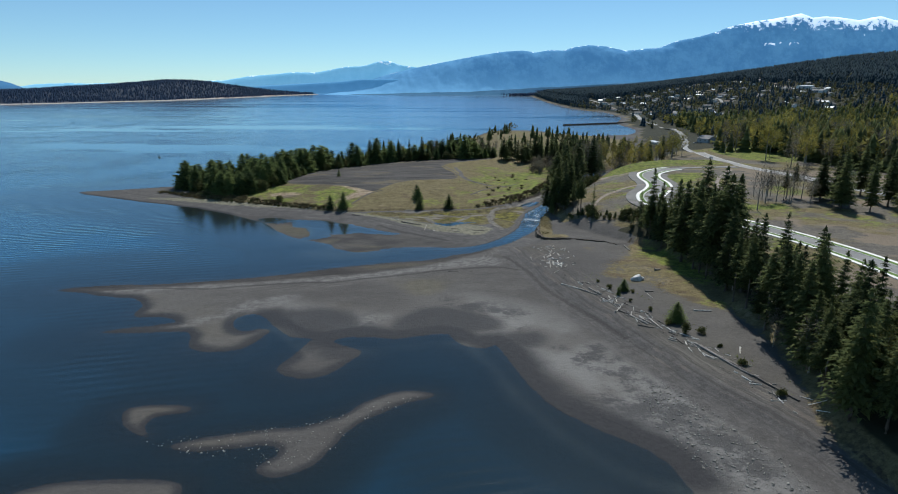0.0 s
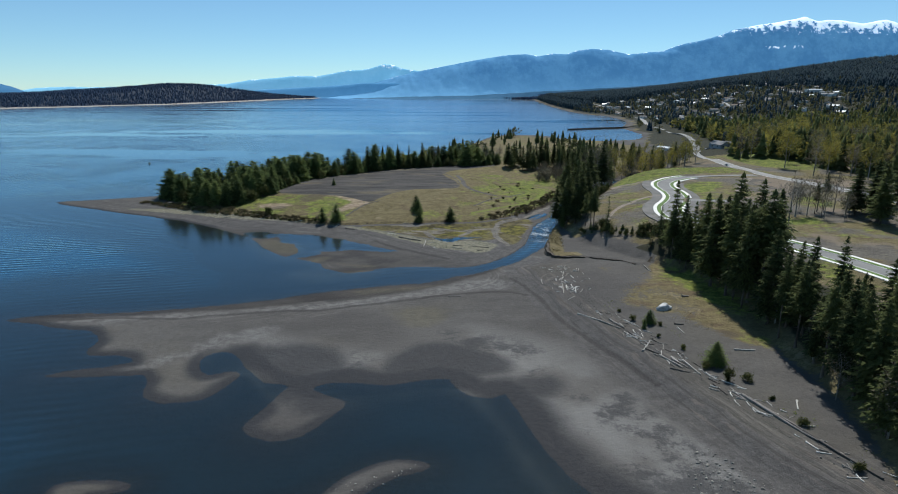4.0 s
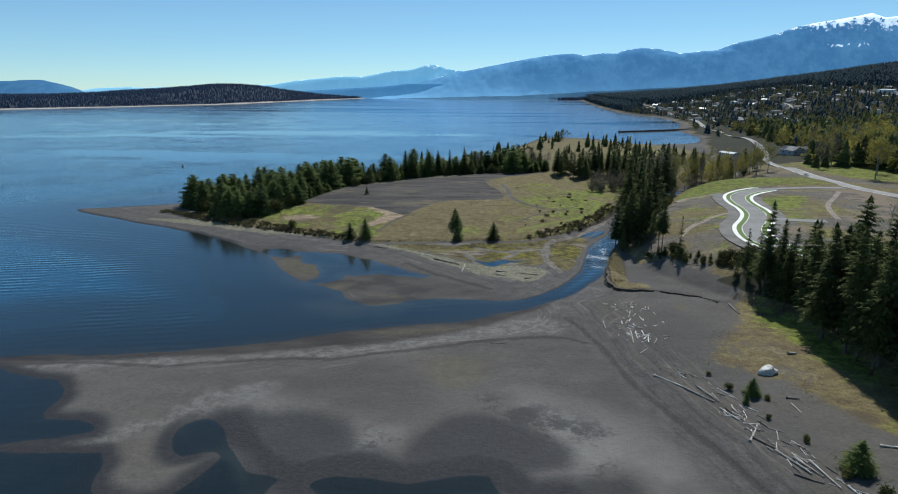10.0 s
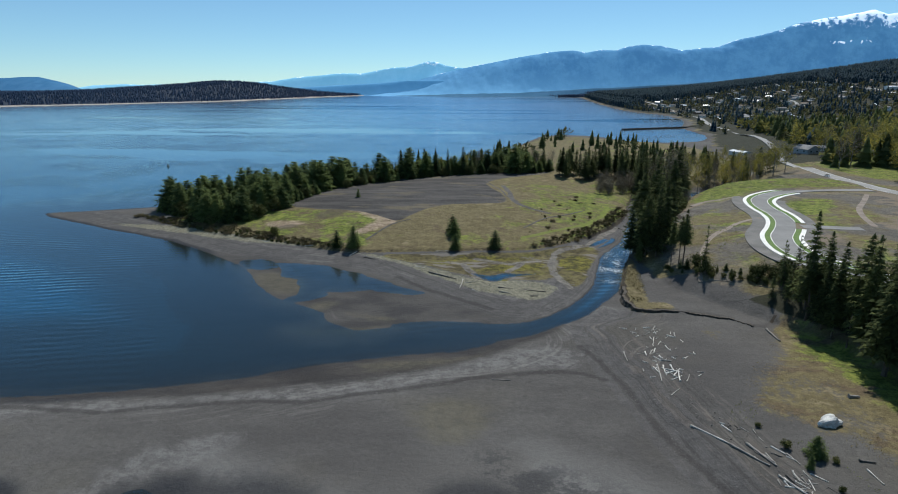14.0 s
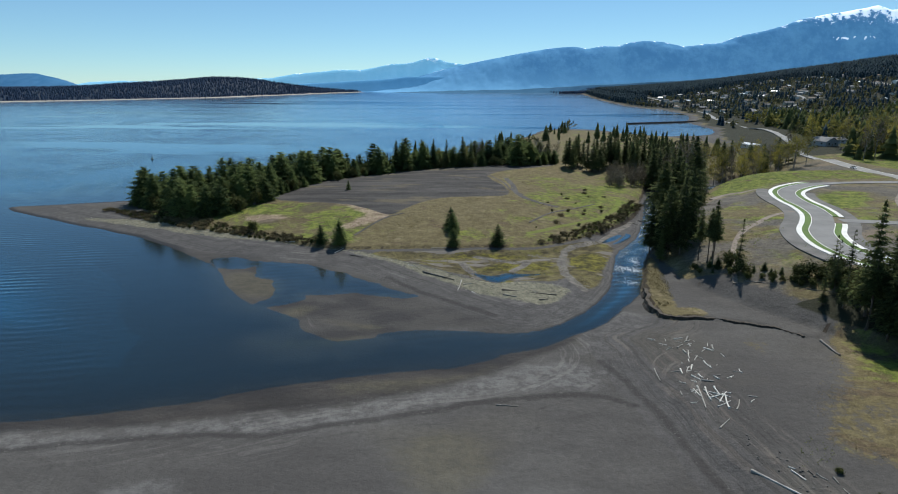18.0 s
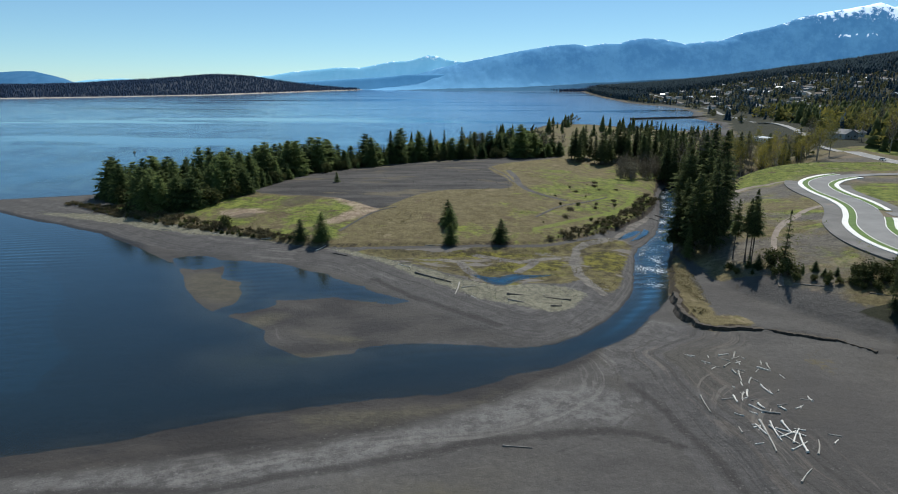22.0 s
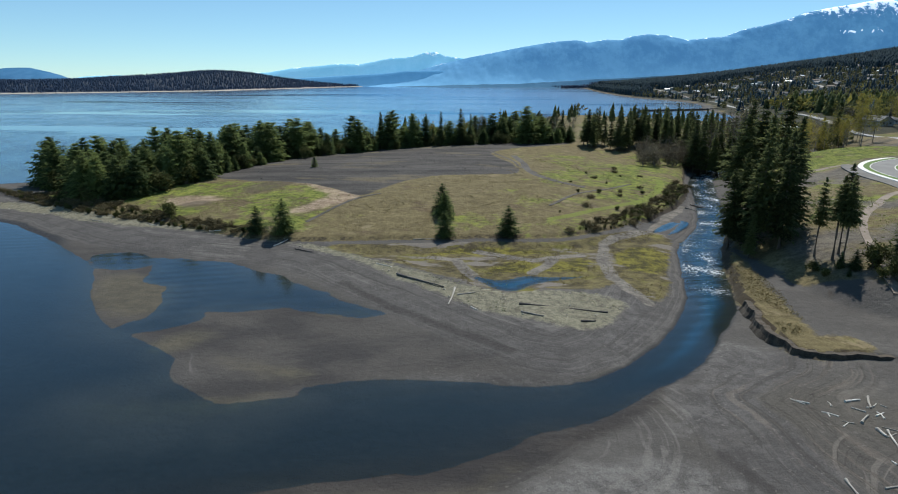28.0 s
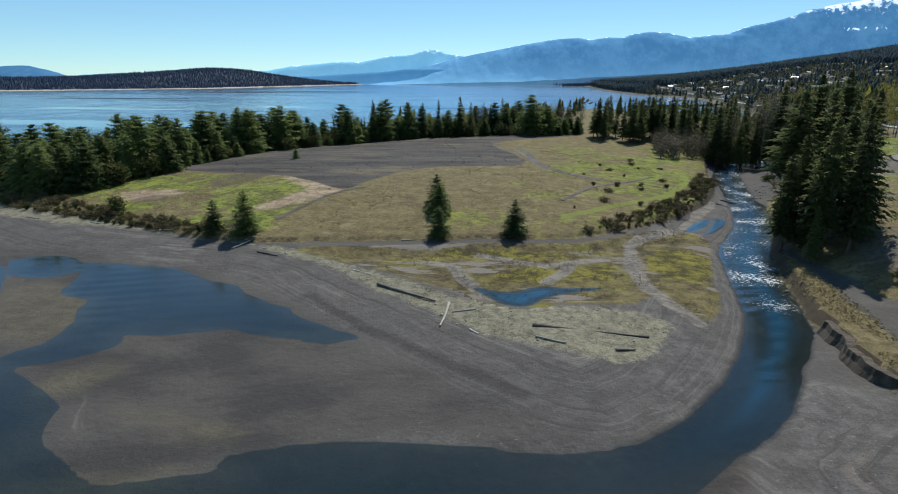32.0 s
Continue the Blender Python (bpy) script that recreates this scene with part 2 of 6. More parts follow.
WET_SAND = [(-57, 184), (-50, 189), (-38, 182), (-30, 178), (-16, 184), (-6, 193), (8, 195), (22, 188), (33, 180), (41, 170), (47, 158), (53, 144), (60, 127), (64, 112), (66, 92), (45, 90), (25, 110), (10, 150), (0, 156), (-30, 150), (-45, 165), (-60, 176)]
FLATS = [(-109, 329), (-89, 312), (-76, 288), (-66, 277), (-56, 272.5), (-48, 268), (-39, 262.5), (-45, 259), (-52, 254.5), (-53, 251), (-44, 249.5), (-34, 250.5), (-28, 254), (-21, 258), (-11, 261), (-1, 262.5), (10, 264),
         (-6, 277), (-19, 288), (-34, 303), (-48, 313), (-67, 321), (-84, 326), (-98, 330)]
MUD_CREEKS = [[(-12, 322), (-6, 320), (-3.5, 312), (0, 305)], [(-1, 328), (8, 323.5), (12, 321.5), (16, 324), (24.5, 326)], [(12, 311.5), (14.5, 316), (17, 322.5)],
              [(32, 294), (30, 302), (28.5, 310), (30, 326), (31.5, 337), (37, 344), (48, 354), (65, 383), (69, 394)]]
MOSS = [[(0, 312), (8, 321), (14, 319), (25, 324), (26, 316), (15, 311.5)], [(32.5, 316), (38, 312.5), (44, 318), (47, 331), (40, 336), (33, 328)], [(-14, 324), (-4, 331), (14, 331), (26, 330), (10, 326), (-4, 325)]]
GREEN_PATH = [(20, 354), (37, 369), (53, 385), (64, 405), (72, 430)]
PALE_BAND = [(-128, 206), (-100, 207), (-70, 210), (-40, 217), (-12, 228), (6, 239), (20, 250), (30, 262), (36, 268), (38, 262), (32, 248), (22, 236), (8, 226), (-12, 216), (-35, 208), (-60, 202), (-90, 200), (-118, 201)]
# wet and dry patches of the tidal sand
WET_PATCHES = [[(-8, 184), (0, 187), (9.5, 184), (15.6, 179), (19.4, 174.7), (18.4, 167), (13, 165), (4, 162), (-3, 162), (-10, 163.4), (-15, 167), (-13.5, 176)],
               [(18.6, 164), (29, 165.7), (32.3, 161), (28, 153), (8, 150), (13.4, 157.4), (17, 159.3)],
               [(-63, 174.6), (-60, 180), (-53, 183), (-41.6, 185), (-30, 183), (-23, 173), (-23.4, 162.6), (-28, 155), (-35, 149), (-43, 159.5), (-48.5, 167.4), (-52, 164), (-57.5, 166)],
               [(-35, 160), (-20, 164), (-12, 160), (6, 158), (8, 150), (-10, 146), (-30, 146)]]
WET_MUD = [(-125, 205), (-100, 209), (-80, 211.5), (-62, 214), (-52, 216), (-41, 218.3), (-34, 220), (-27, 223), (-18, 226.3), (-11.5, 229.7), (-3, 234), (6.4, 241.9), (14, 248), (26, 258), (24, 264), (6, 252), (-3, 245), (-14, 243), (-32, 238), (-46, 231), (-60, 225), (-76, 220), (-97, 215), (-121, 213)]
OLIVE_MUD = [[(-30, 231.5), (-21, 234), (-12, 236), (-3, 238), (3, 242), (-4, 235), (-12, 231), (-20, 229), (-27, 228.5)], [(-55, 269), (-53, 275), (-49, 277), (-46, 274.6), (-48, 271), (-51.6, 268)],
             [(-41, 267.3), (-35, 267), (-27, 264.6), (-28, 262), (-33, 263), (-38, 265)], [(-53, 252), (-44, 254), (-34, 255), (-28, 256), (-34, 251), (-44, 249.5)], [(-14, 209), (-5, 215), (3, 210), (1.6, 199.5), (-7, 196)], [(-31, 290), (-24, 291), (-19, 287), (-26, 286)],
             [(-86, 307), (-82, 309), (-72.5, 306), (-64, 299), (-61, 290), (-63, 285), (-69, 285), (-76, 292)]]
COBBLES = [(50, 133), (56, 135), (61, 124), (65, 108), (67, 92), (66, 70), (52, 70), (50, 92), (49, 112)]
DRY_SHINGLE = [[(-70, 212), (-52, 215), (-36, 219), (-18, 226), (-3, 233.5), (6, 240), (14, 243), (24, 243), (29, 240), (26, 232), (14, 231), (2, 228), (-10, 221), (-30, 213), (-52, 210)],
               [(-99, 165.5), (-84, 171), (-70, 180.5), (-63.5, 191), (-51.5, 198), (-46, 196), (-55, 184), (-63, 178), (-68, 174), (-81, 166.5), (-96, 161.4)],
               [(-128, 204), (-100, 208), (-72, 211), (-56, 210), (-80, 204), (-110, 200)], COBBLES,
               [(16.5, 304.5), (23.5, 299.5), (31.5, 285), (28.5, 277.5), (20.5, 267.5), (19.5, 274), (22.5, 285), (17, 292)], [(-17, 262.5), (-11, 264), (0, 264.5), (10, 264.3), (13, 262.3), (9, 261), (0, 261.5), (-12, 261.3)],
               [(30, 262), (36.5, 278), (41, 278), (46, 273), (41, 263), (32, 250), (24, 250)]]
SCAR_LINES = [[(-129, 202.8), (-114, 204.8), (-99, 206), (-82, 204), (-71, 207.4), (-57, 209.4), (-37, 211.4), (-21, 217), (-5, 222), (-1, 224.6), (5.6, 226.4), (14, 229), (21, 230), (27, 229), (31, 226)],
              [(28.5, 244.7), (32, 237.3), (35.8, 219.8), (38.6, 203.4), (41, 195.7), (44.2, 187.3), (47.5, 177.5), (50.7, 167), (53.5, 158)], [(-30, 305), (-19, 292), (-6, 281), (5, 272)]]
BARE_TAN = [[(-66, 396), (-52, 392), (-43, 386), (-39, 375), (-44, 362), (-51, 353), (-58, 356), (-50, 372), (-56, 384)], [(-104, 372), (-96, 378), (-84, 372), (-92, 362)]]
PUDDLE = [(76, 184), (79, 186.5), (84, 185.5), (86, 182), (81, 180), (77, 181)]
DARK_SPOT = [[(-84, 387), (-73, 401), (-67, 392), (-76, 377)], [(-96, 366), (-88, 370), (-84, 364), (-92, 361)], [(30, 372), (36, 376), (38, 370)], PUDDLE]


STREET = [(226, 449), (210, 448), (190, 444.5), (173, 438.5), (159, 428), (148.5, 415), (143, 402), (140, 388), (138.5, 374), (134.5, 358), (127.5, 343), (119, 328), (114, 312), (113.5, 299), (117, 285), (125, 271),
          (134, 255), (140, 240), (145, 222), (148, 206), (149.5, 190), (151, 160), (154, 120), (160, 60), (168, -60)]
HIGHROAD = [(285, -60), (275, 120), (262, 250), (249, 349), (245, 398), (234, 452), (234, 490), (243, 556), (259, 622), (290, 700), (345, 860), (400, 1080), (440, 1300), (520, 1600), (560, 1900), (640, 2600)]


def line_distance(x, y, line):
    best = np.full(np.shape(x), 1e9)
    for (ax, ay), (bx, by) in zip(line, line[1:]):
        ux, uy = bx - ax, by - ay
        t = np.clip(((x - ax) * ux + (y - ay) * uy) / (ux * ux + uy * uy), 0, 1)
        best = np.minimum(best, np.hypot(x - ax - t * ux, y - ay - t * uy))
    return best


def curved(points, cuts=3):
    """A closed outline through the points, rounded."""
    p = np.array(points, float)
    a, b, c, d = np.roll(p, 1, 0), p, np.roll(p, -1, 0), np.roll(p, -2, 0)
    rows = []
    for t in np.arange(cuts) / cuts:
        rows.append(0.5 * (2 * b + (c - a) * t + (2 * a - 5 * b + 4 * c - d) * t * t + (3 * b - a - 3 * c + d) * t**3))
    return np.stack(rows, 1).reshape(-1, 2)


def inside(x, y, points, cuts=3):
    """Metres inside a closed outline (negative outside)."""
    p = curved(points, cuts) if cuts > 1 else np.array(points, float)
    best, odd = np.full(x.shape, 1e18), np.zeros(x.shape, bool)
    for (ax, ay), (bx, by) in zip(p, np.roll(p, -1, 0)):
        ux, uy = bx - ax, by - ay
        t = np.clip(((x - ax) * ux + (y - ay) * uy) / max(ux * ux + uy * uy, 1e-9), 0, 1)
        best = np.minimum(best, (x - ax - t * ux) ** 2 + (y - ay - t * uy) ** 2)
        if ay != by:
            odd ^= ((ay > y) != (by > y)) & (x < ux * (y - ay) / uy + ax)
    return np.where(odd, 1, -1) * np.sqrt(best)


def lattice(x, y, seed=0):
    """Smooth value noise, 0 to 1, one cell a unit."""
    xi, yi = np.floor(x), np.floor(y)
    fx, fy = x - xi, y - yi
    fx, fy = fx * fx * (3 - 2 * fx), fy * fy * (3 - 2 * fy)

    def h(a, b):
        v = np.sin(a * 127.1 + b * 311.7 + seed * 74.7) * 43758.5453
        return v - np.floor(v)

    return (h(xi, yi) * (1 - fx) + h(xi + 1, yi) * fx) * (1 - fy) + (h(xi, yi + 1) * (1 - fx) + h(xi + 1, yi + 1) * fx) * fy


def rough(x, y, size, seed=0, octaves=3):
    total, weight, scale = 0, 0, 1.0
    for n in range(octaves):
        total, weight = total + scale * lattice(x / size * 2**n, y / size * 2**n, seed + 13 * n), weight + scale
        scale *= 0.5
    return total / weight - 0.5


def ease(v, low, high):
    t = np.clip((v - low) / (high - low), 0, 1)
    return t * t * (3 - 2 * t)


def rise(x, y):
    """The far sheet climbs a little, as the nearer set horizon asks."""
    return 20 * np.clip((np.hypot(x, y) - 2600) / 2250, 0, 1.1) ** 2


def height(x, y, zones=False):
    """The ground's height at arrays x, y; with zones also the zone weights."""
    x, y = np.asarray(x, float), np.asarray(y, float)
    near = ease(np.hypot(x, y - 250), 700, 400)
    wx, wy = x + near * (2.4 * rough(x, y, 14, 1) + 0.8 * rough(x, y, 3, 5)), y + near * (2.4 * rough(x, y, 14, 2) + 0.8 * rough(x, y, 3, 6))
    land = inside(wx, wy, LAND, 2)
    flat = rough(x, y, 25, 7)
    h = np.where(land > 0, np.minimum(land * 0.036, 0.32 + 0.25 * flat), np.maximum(land * 0.032, -0.75 - 2.3 * ease(-land, 34, 110)))
    for bar in (HOOK_BAR, LONG_BAR, NEAR_BAR, SMALL_BAR):
        d = inside(wx, wy, bar)
        h = np.maximum(h, np.where(d > 0, np.minimum(d * 0.09, 0.4), np.maximum(d * 0.06, -3)))
    wet = inside(wx, wy, WET_SAND)
    h = np.where(h > 0.06, h - ease(wet, -6, 8) * (h - 0.05), h)
    for outline in (POOL, SMALL_POOL):
        pool = inside(wx + 7 * rough(x, y, 9, 21), wy + 7 * rough(x, y, 9, 22), outline)
        h = np.where(pool > -8, np.minimum(h, np.clip(-pool * 0.035, -0.25, 9)), h)
    flats = inside(wx, wy, FLATS)
    h = np.where(flats > -30, np.maximum(h, -0.07 - 0.015 * np.maximum(0, 2 - flats) + 0.10 * rough(x, y, 8, 23)) * (1 - 0.7 * ease(flats, 0, 4) * (h > 0)), h)
    for outline in (POOL, SMALL_POOL):
        pool = inside(wx + 7 * rough(x, y, 9, 21), wy + 7 * rough(x, y, 9, 22), outline)
        h = np.where(pool > 0, np.minimum(h, np.clip(-pool * 0.035, -0.28, 9)), h)
    spit, berm = inside(wx, wy, SPIT, 2), inside(wx, wy, BERM, 2)
    marsh, terrace, upland, hill = inside(wx, wy, MARSH), inside(wx, wy, TERRACE), inside(wx, wy, UPLAND, 2), inside(wx, wy, HILL, 2)
    up = np.maximum(spit, 0)
    h = np.where(spit > 0, h + np.minimum(up * 0.115, 2.0) * 1.0, h)
    h = np.where(marsh > 0, h + (1.28 + 0.22 * rough(x, y, 6, 31) - h) * ease(marsh, 0, 5), h)
    h = np.where(hill > 0, np.maximum(h, 2.2 + 0.8 * ease(hill, 0, 1.6) + 7.6 * (1 - np.exp(-np.maximum(hill, 0) / 62)) + 0.9 * rough(x, y, 30, 11) * ease(hill, 2, 20)), h)
    h = np.where(berm > 0, h + (3.3 * (1 - np.exp(-berm / 11)) + 0.25 * rough(x, y, 9, 12)) * ease(berm, 0, 6) * (1 - 0.55 * ease(y, 225, 250) * (x < 110)), h)
    h = np.where(terrace > 0, np.maximum(h, 2.25 * ease(terrace, 0, 1.1) + 0.15 * rough(x, y, 5, 13)), h)
    h = np.where(upland > 0, h + np.maximum(0, 12.4 - h) * (1 - np.exp(-upland / 17)), h)
    way = np.minimum(line_distance(x, y, STREET), np.where(y < 560, line_distance(x, y, HIGHROAD), 1e9))
    h = np.where(upland > -5, h + (12.3 - h) * ease(way, 20, 9.5), h)
    h = np.where(upland > 0, h + 3.4 * np.exp(-(((x - 172) / 42) ** 2) - ((y - 474) / 20) ** 2), h)
    river = inside(wx, wy, RIVER, 2)
    h = np.where(river > -16, np.minimum(h, np.where(river > 0, np.maximum(-river * (0.045 + 0.25 * ease(x, 8, 42)), -0.7 - 0.6 * ease(x, 0, 40)), 0.02 - river * np.where(terrace > -3, 1.6, np.where(hill > -4, 0.5, 0.22)))), h)
    pond, side = inside(wx, wy, MARSH_POND), inside(wx, wy, SIDE_POND)
    h = np.where(pond > -4, np.minimum(h, 1.0 - np.clip(pond, -4, 3) * 0.08), h)
    h = np.where(side > -4, np.minimum(h, 0.8 - np.clip(side, -4, 2) * 0.15), h)
    # the long wooded slope behind the town
    slope = np.maximum(0, x - 560) * ease(y, 500, 1500) * np.where(y > 2600, np.clip(1 - (y - 2600) / 2600, 0.3, 1), 1)
    h = np.where(upland > 40, h + np.minimum(slope * 0.145, 175) + ease(slope, 0, 200) * 14 * rough(x, y, 320, 15), h)
    h = h + rise(x, y)
    if not zones:
        return h
    soft = lambda d, w: np.clip(0.5 + d / (2 * w), 0, 1)
    plateau, meadow, ridge, green = inside(wx, wy, PLATEAU), inside(wx, wy, MEADOW), inside(wx, wy, RIDGE), np.maximum(inside(wx, wy, GREEN_FLAT), inside(wx, wy, TURF_PATCH))
    grass = np.maximum.reduce([soft(hill, 2.0), soft(upland - 8 * ease(y, 248, 256) * ease(y, 304, 296) * ease(x, 112, 104), 5), soft(np.minimum(terrace, 7 - terrace), 3) * 0.95 * ease(x, 66, 58), 0.58 * soft(green, 6) + 0.4 * ease(upland, -16, -3) * soft(green, 4), (y > 600) * ease(berm, 1, 4)])
    grass = np.where((plateau > -6) & (hill > 0), grass * soft(-plateau, 3), grass)
    field = np.maximum.reduce([inside(wx, wy, outline) for outline in (FIELD_GREEN, *GRASS_PATCHES)])
    lush = np.maximum.reduce([0.95 * soft(meadow, 4), soft(green, 5) * (0.25 + 0.75 * ease(upland, -15, -4)), 0.52 * ease(upland, 6, 30), (0.30 + 0.62 * ease(x, 8, 45) * (1 - 0.8 * ease(y, 470, 540))) * (hill > 0), 1.25 * soft(field, 4)])
    low = 1 - ease(h, 0.0, 0.26)
    damp = np.maximum(low * (1 - soft(wet, 5)) * (1 - 0.88 * soft(flats + 4, 9)), (1 - ease(land, 1.5, 17)) * soft(wet, 5)) * (hill < 0) * (upland < 0)
    dry = soft(ridge, 2.0)
    forest = np.maximum.reduce([ease(upland, 2, 8) * (1 - ease(upland, 20, 30)) * (y < 275), ease(upland, 4, 30) * ease(y, 540, 640) * (1 - soft(field, 4)), 0.3 * (hill > 30) * ease(y, 540, 600), (y > 600) * ease(berm, 2, 6)])
    band, face = soft(inside(wx, wy, PALE_BAND), 5), ease(berm, -5, -3) * (1 - ease(berm, 6, 10)) * (y < 275)
    a = np.stack([grass, soft(marsh, 2.5), dry, soft(plateau, 2.5)], -1)
    b = np.stack([lush, damp, forest, ease(upland, 1, 9) * (1 - soft(field, 4)) * (1 - ease(y, 500, 600))], -1)
    c = np.stack([band, face, soft(wet, 9) * ease(berm, -2, -6), soft(flats, 4)], -1)
    creek = np.minimum.reduce([line_distance(wx, wy, line) for line in MUD_CREEKS])
    moss = np.maximum.reduce([soft(inside(wx, wy, outline), 2.5) for outline in MOSS])
    d = np.stack([soft(green, 6) * (upland < -9), soft(1.5 - creek, 0.9), moss, soft(1.3 - line_distance(wx, wy, GREEN_PATH), 0.8)], -1)
    beach = ease(spit, -1.5, 1) * ease(spit, 21, 15) * (hill < 0) * (marsh < 1) * ease(x, -240, -200)
    along = np.where(spit > -1.5, spit / 64 + 0.3, land / 64)
    strand = np.maximum(ease(y, 196, 212) * ease(spit, 0, -4) * (berm < -1) * ease(land, 34, 20), beach)
    e = np.stack([np.clip(along, 0, 1), np.clip(berm / 64 + 0.5, 0, 1), strand, ease(berm, -3, 0) * ease(berm, 20, 12) * (y < 272)], -1)
    most = lambda outlines, width: np.maximum.reduce([soft(inside(wx, wy, outline), width) for outline in outlines])
    scar = np.minimum.reduce([line_distance(wx, wy, line) for line in SCAR_LINES])
    f = np.stack([soft(inside(wx, wy, WET_MUD), 3.5), most(OLIVE_MUD, 4), most(DRY_SHINGLE, 3.5), most(WET_PATCHES, 5) * (berm < -3)], -1)
    g = np.stack([most(BARE_TAN, 4), most(DARK_SPOT, 3), soft(0.9 - scar, 0.9), beach], -1)
    return h, a, b, c, d, e, f, g


def stretches(*runs):
    """Grid lines: runs of (start, end, step)."""
    out = [np.arange(a, b, s) for a, b, s in runs]
    return np.concatenate(out)


gx = np.concatenate([-np.geomspace(5000, 262, 46)[:-1], stretches((-262, -145, 2.4), (-145, 160, 1.0), (160, 262, 2.4)), np.geomspace(264, 5000, 52)])
gy = np.concatenate([stretches((-150, 60, 8), (60, 100, 2), (100, 350, 1.0), (350, 480, 1.5), (480, 700, 4)), np.geomspace(704, 4990, 74)])
GX, GY = np.meshgrid(gx, gy)
GZ, zone_a, zone_b, zone_c, zone_d, zone_e, zone_f, zone_g = height(GX.ravel(), GY.ravel(), zones=True)
GZ = GZ.reshape(GX.shape)


def sheet(name, xs, ys, zs, keep=None, material=None, colours=()):
    """A mesh over a rectangular net; keep: which cells are built; colours: names and rows of four numbers a point."""
    rows, columns = zs.shape
    index = np.arange(rows * columns).reshape(rows, columns)
    quads = np.stack([index[:-1, :-1], index[:-1, 1:], index[1:, 1:], index[1:, :-1]], -1)
    quads = quads[keep] if keep is not None else quads.reshape(-1, 4)
    used, quads = np.unique(quads, return_inverse=True)
    quads = quads.reshape(-1, 4)
    place = np.stack([xs.ravel(), ys.ravel(), zs.ravel()], -1)[used]
    mesh = bpy.data.meshes.new(name)
    mesh.vertices.add(len(place))
    mesh.vertices.foreach_set("co", place.astype(np.float32).ravel())
    mesh.loops.add(quads.size)
    mesh.loops.foreach_set("vertex_index", quads.astype(np.int32).ravel())
    mesh.polygons.add(len(quads))
    mesh.polygons.foreach_set("loop_start", np.arange(0, quads.size, 4, dtype=np.int32))
    mesh.polygons.foreach_set("use_smooth", np.ones(len(quads), bool))
    for key, values in colours:
        layer = mesh.color_attributes.new(key, "FLOAT_COLOR", "POINT")
        layer.data.foreach_set("color", values[used].astype(np.float32).ravel())
    mesh.update(calc_edges=True)
    mesh.validate()
    if material:
        mesh.materials.append(material)
    return new(name, mesh)


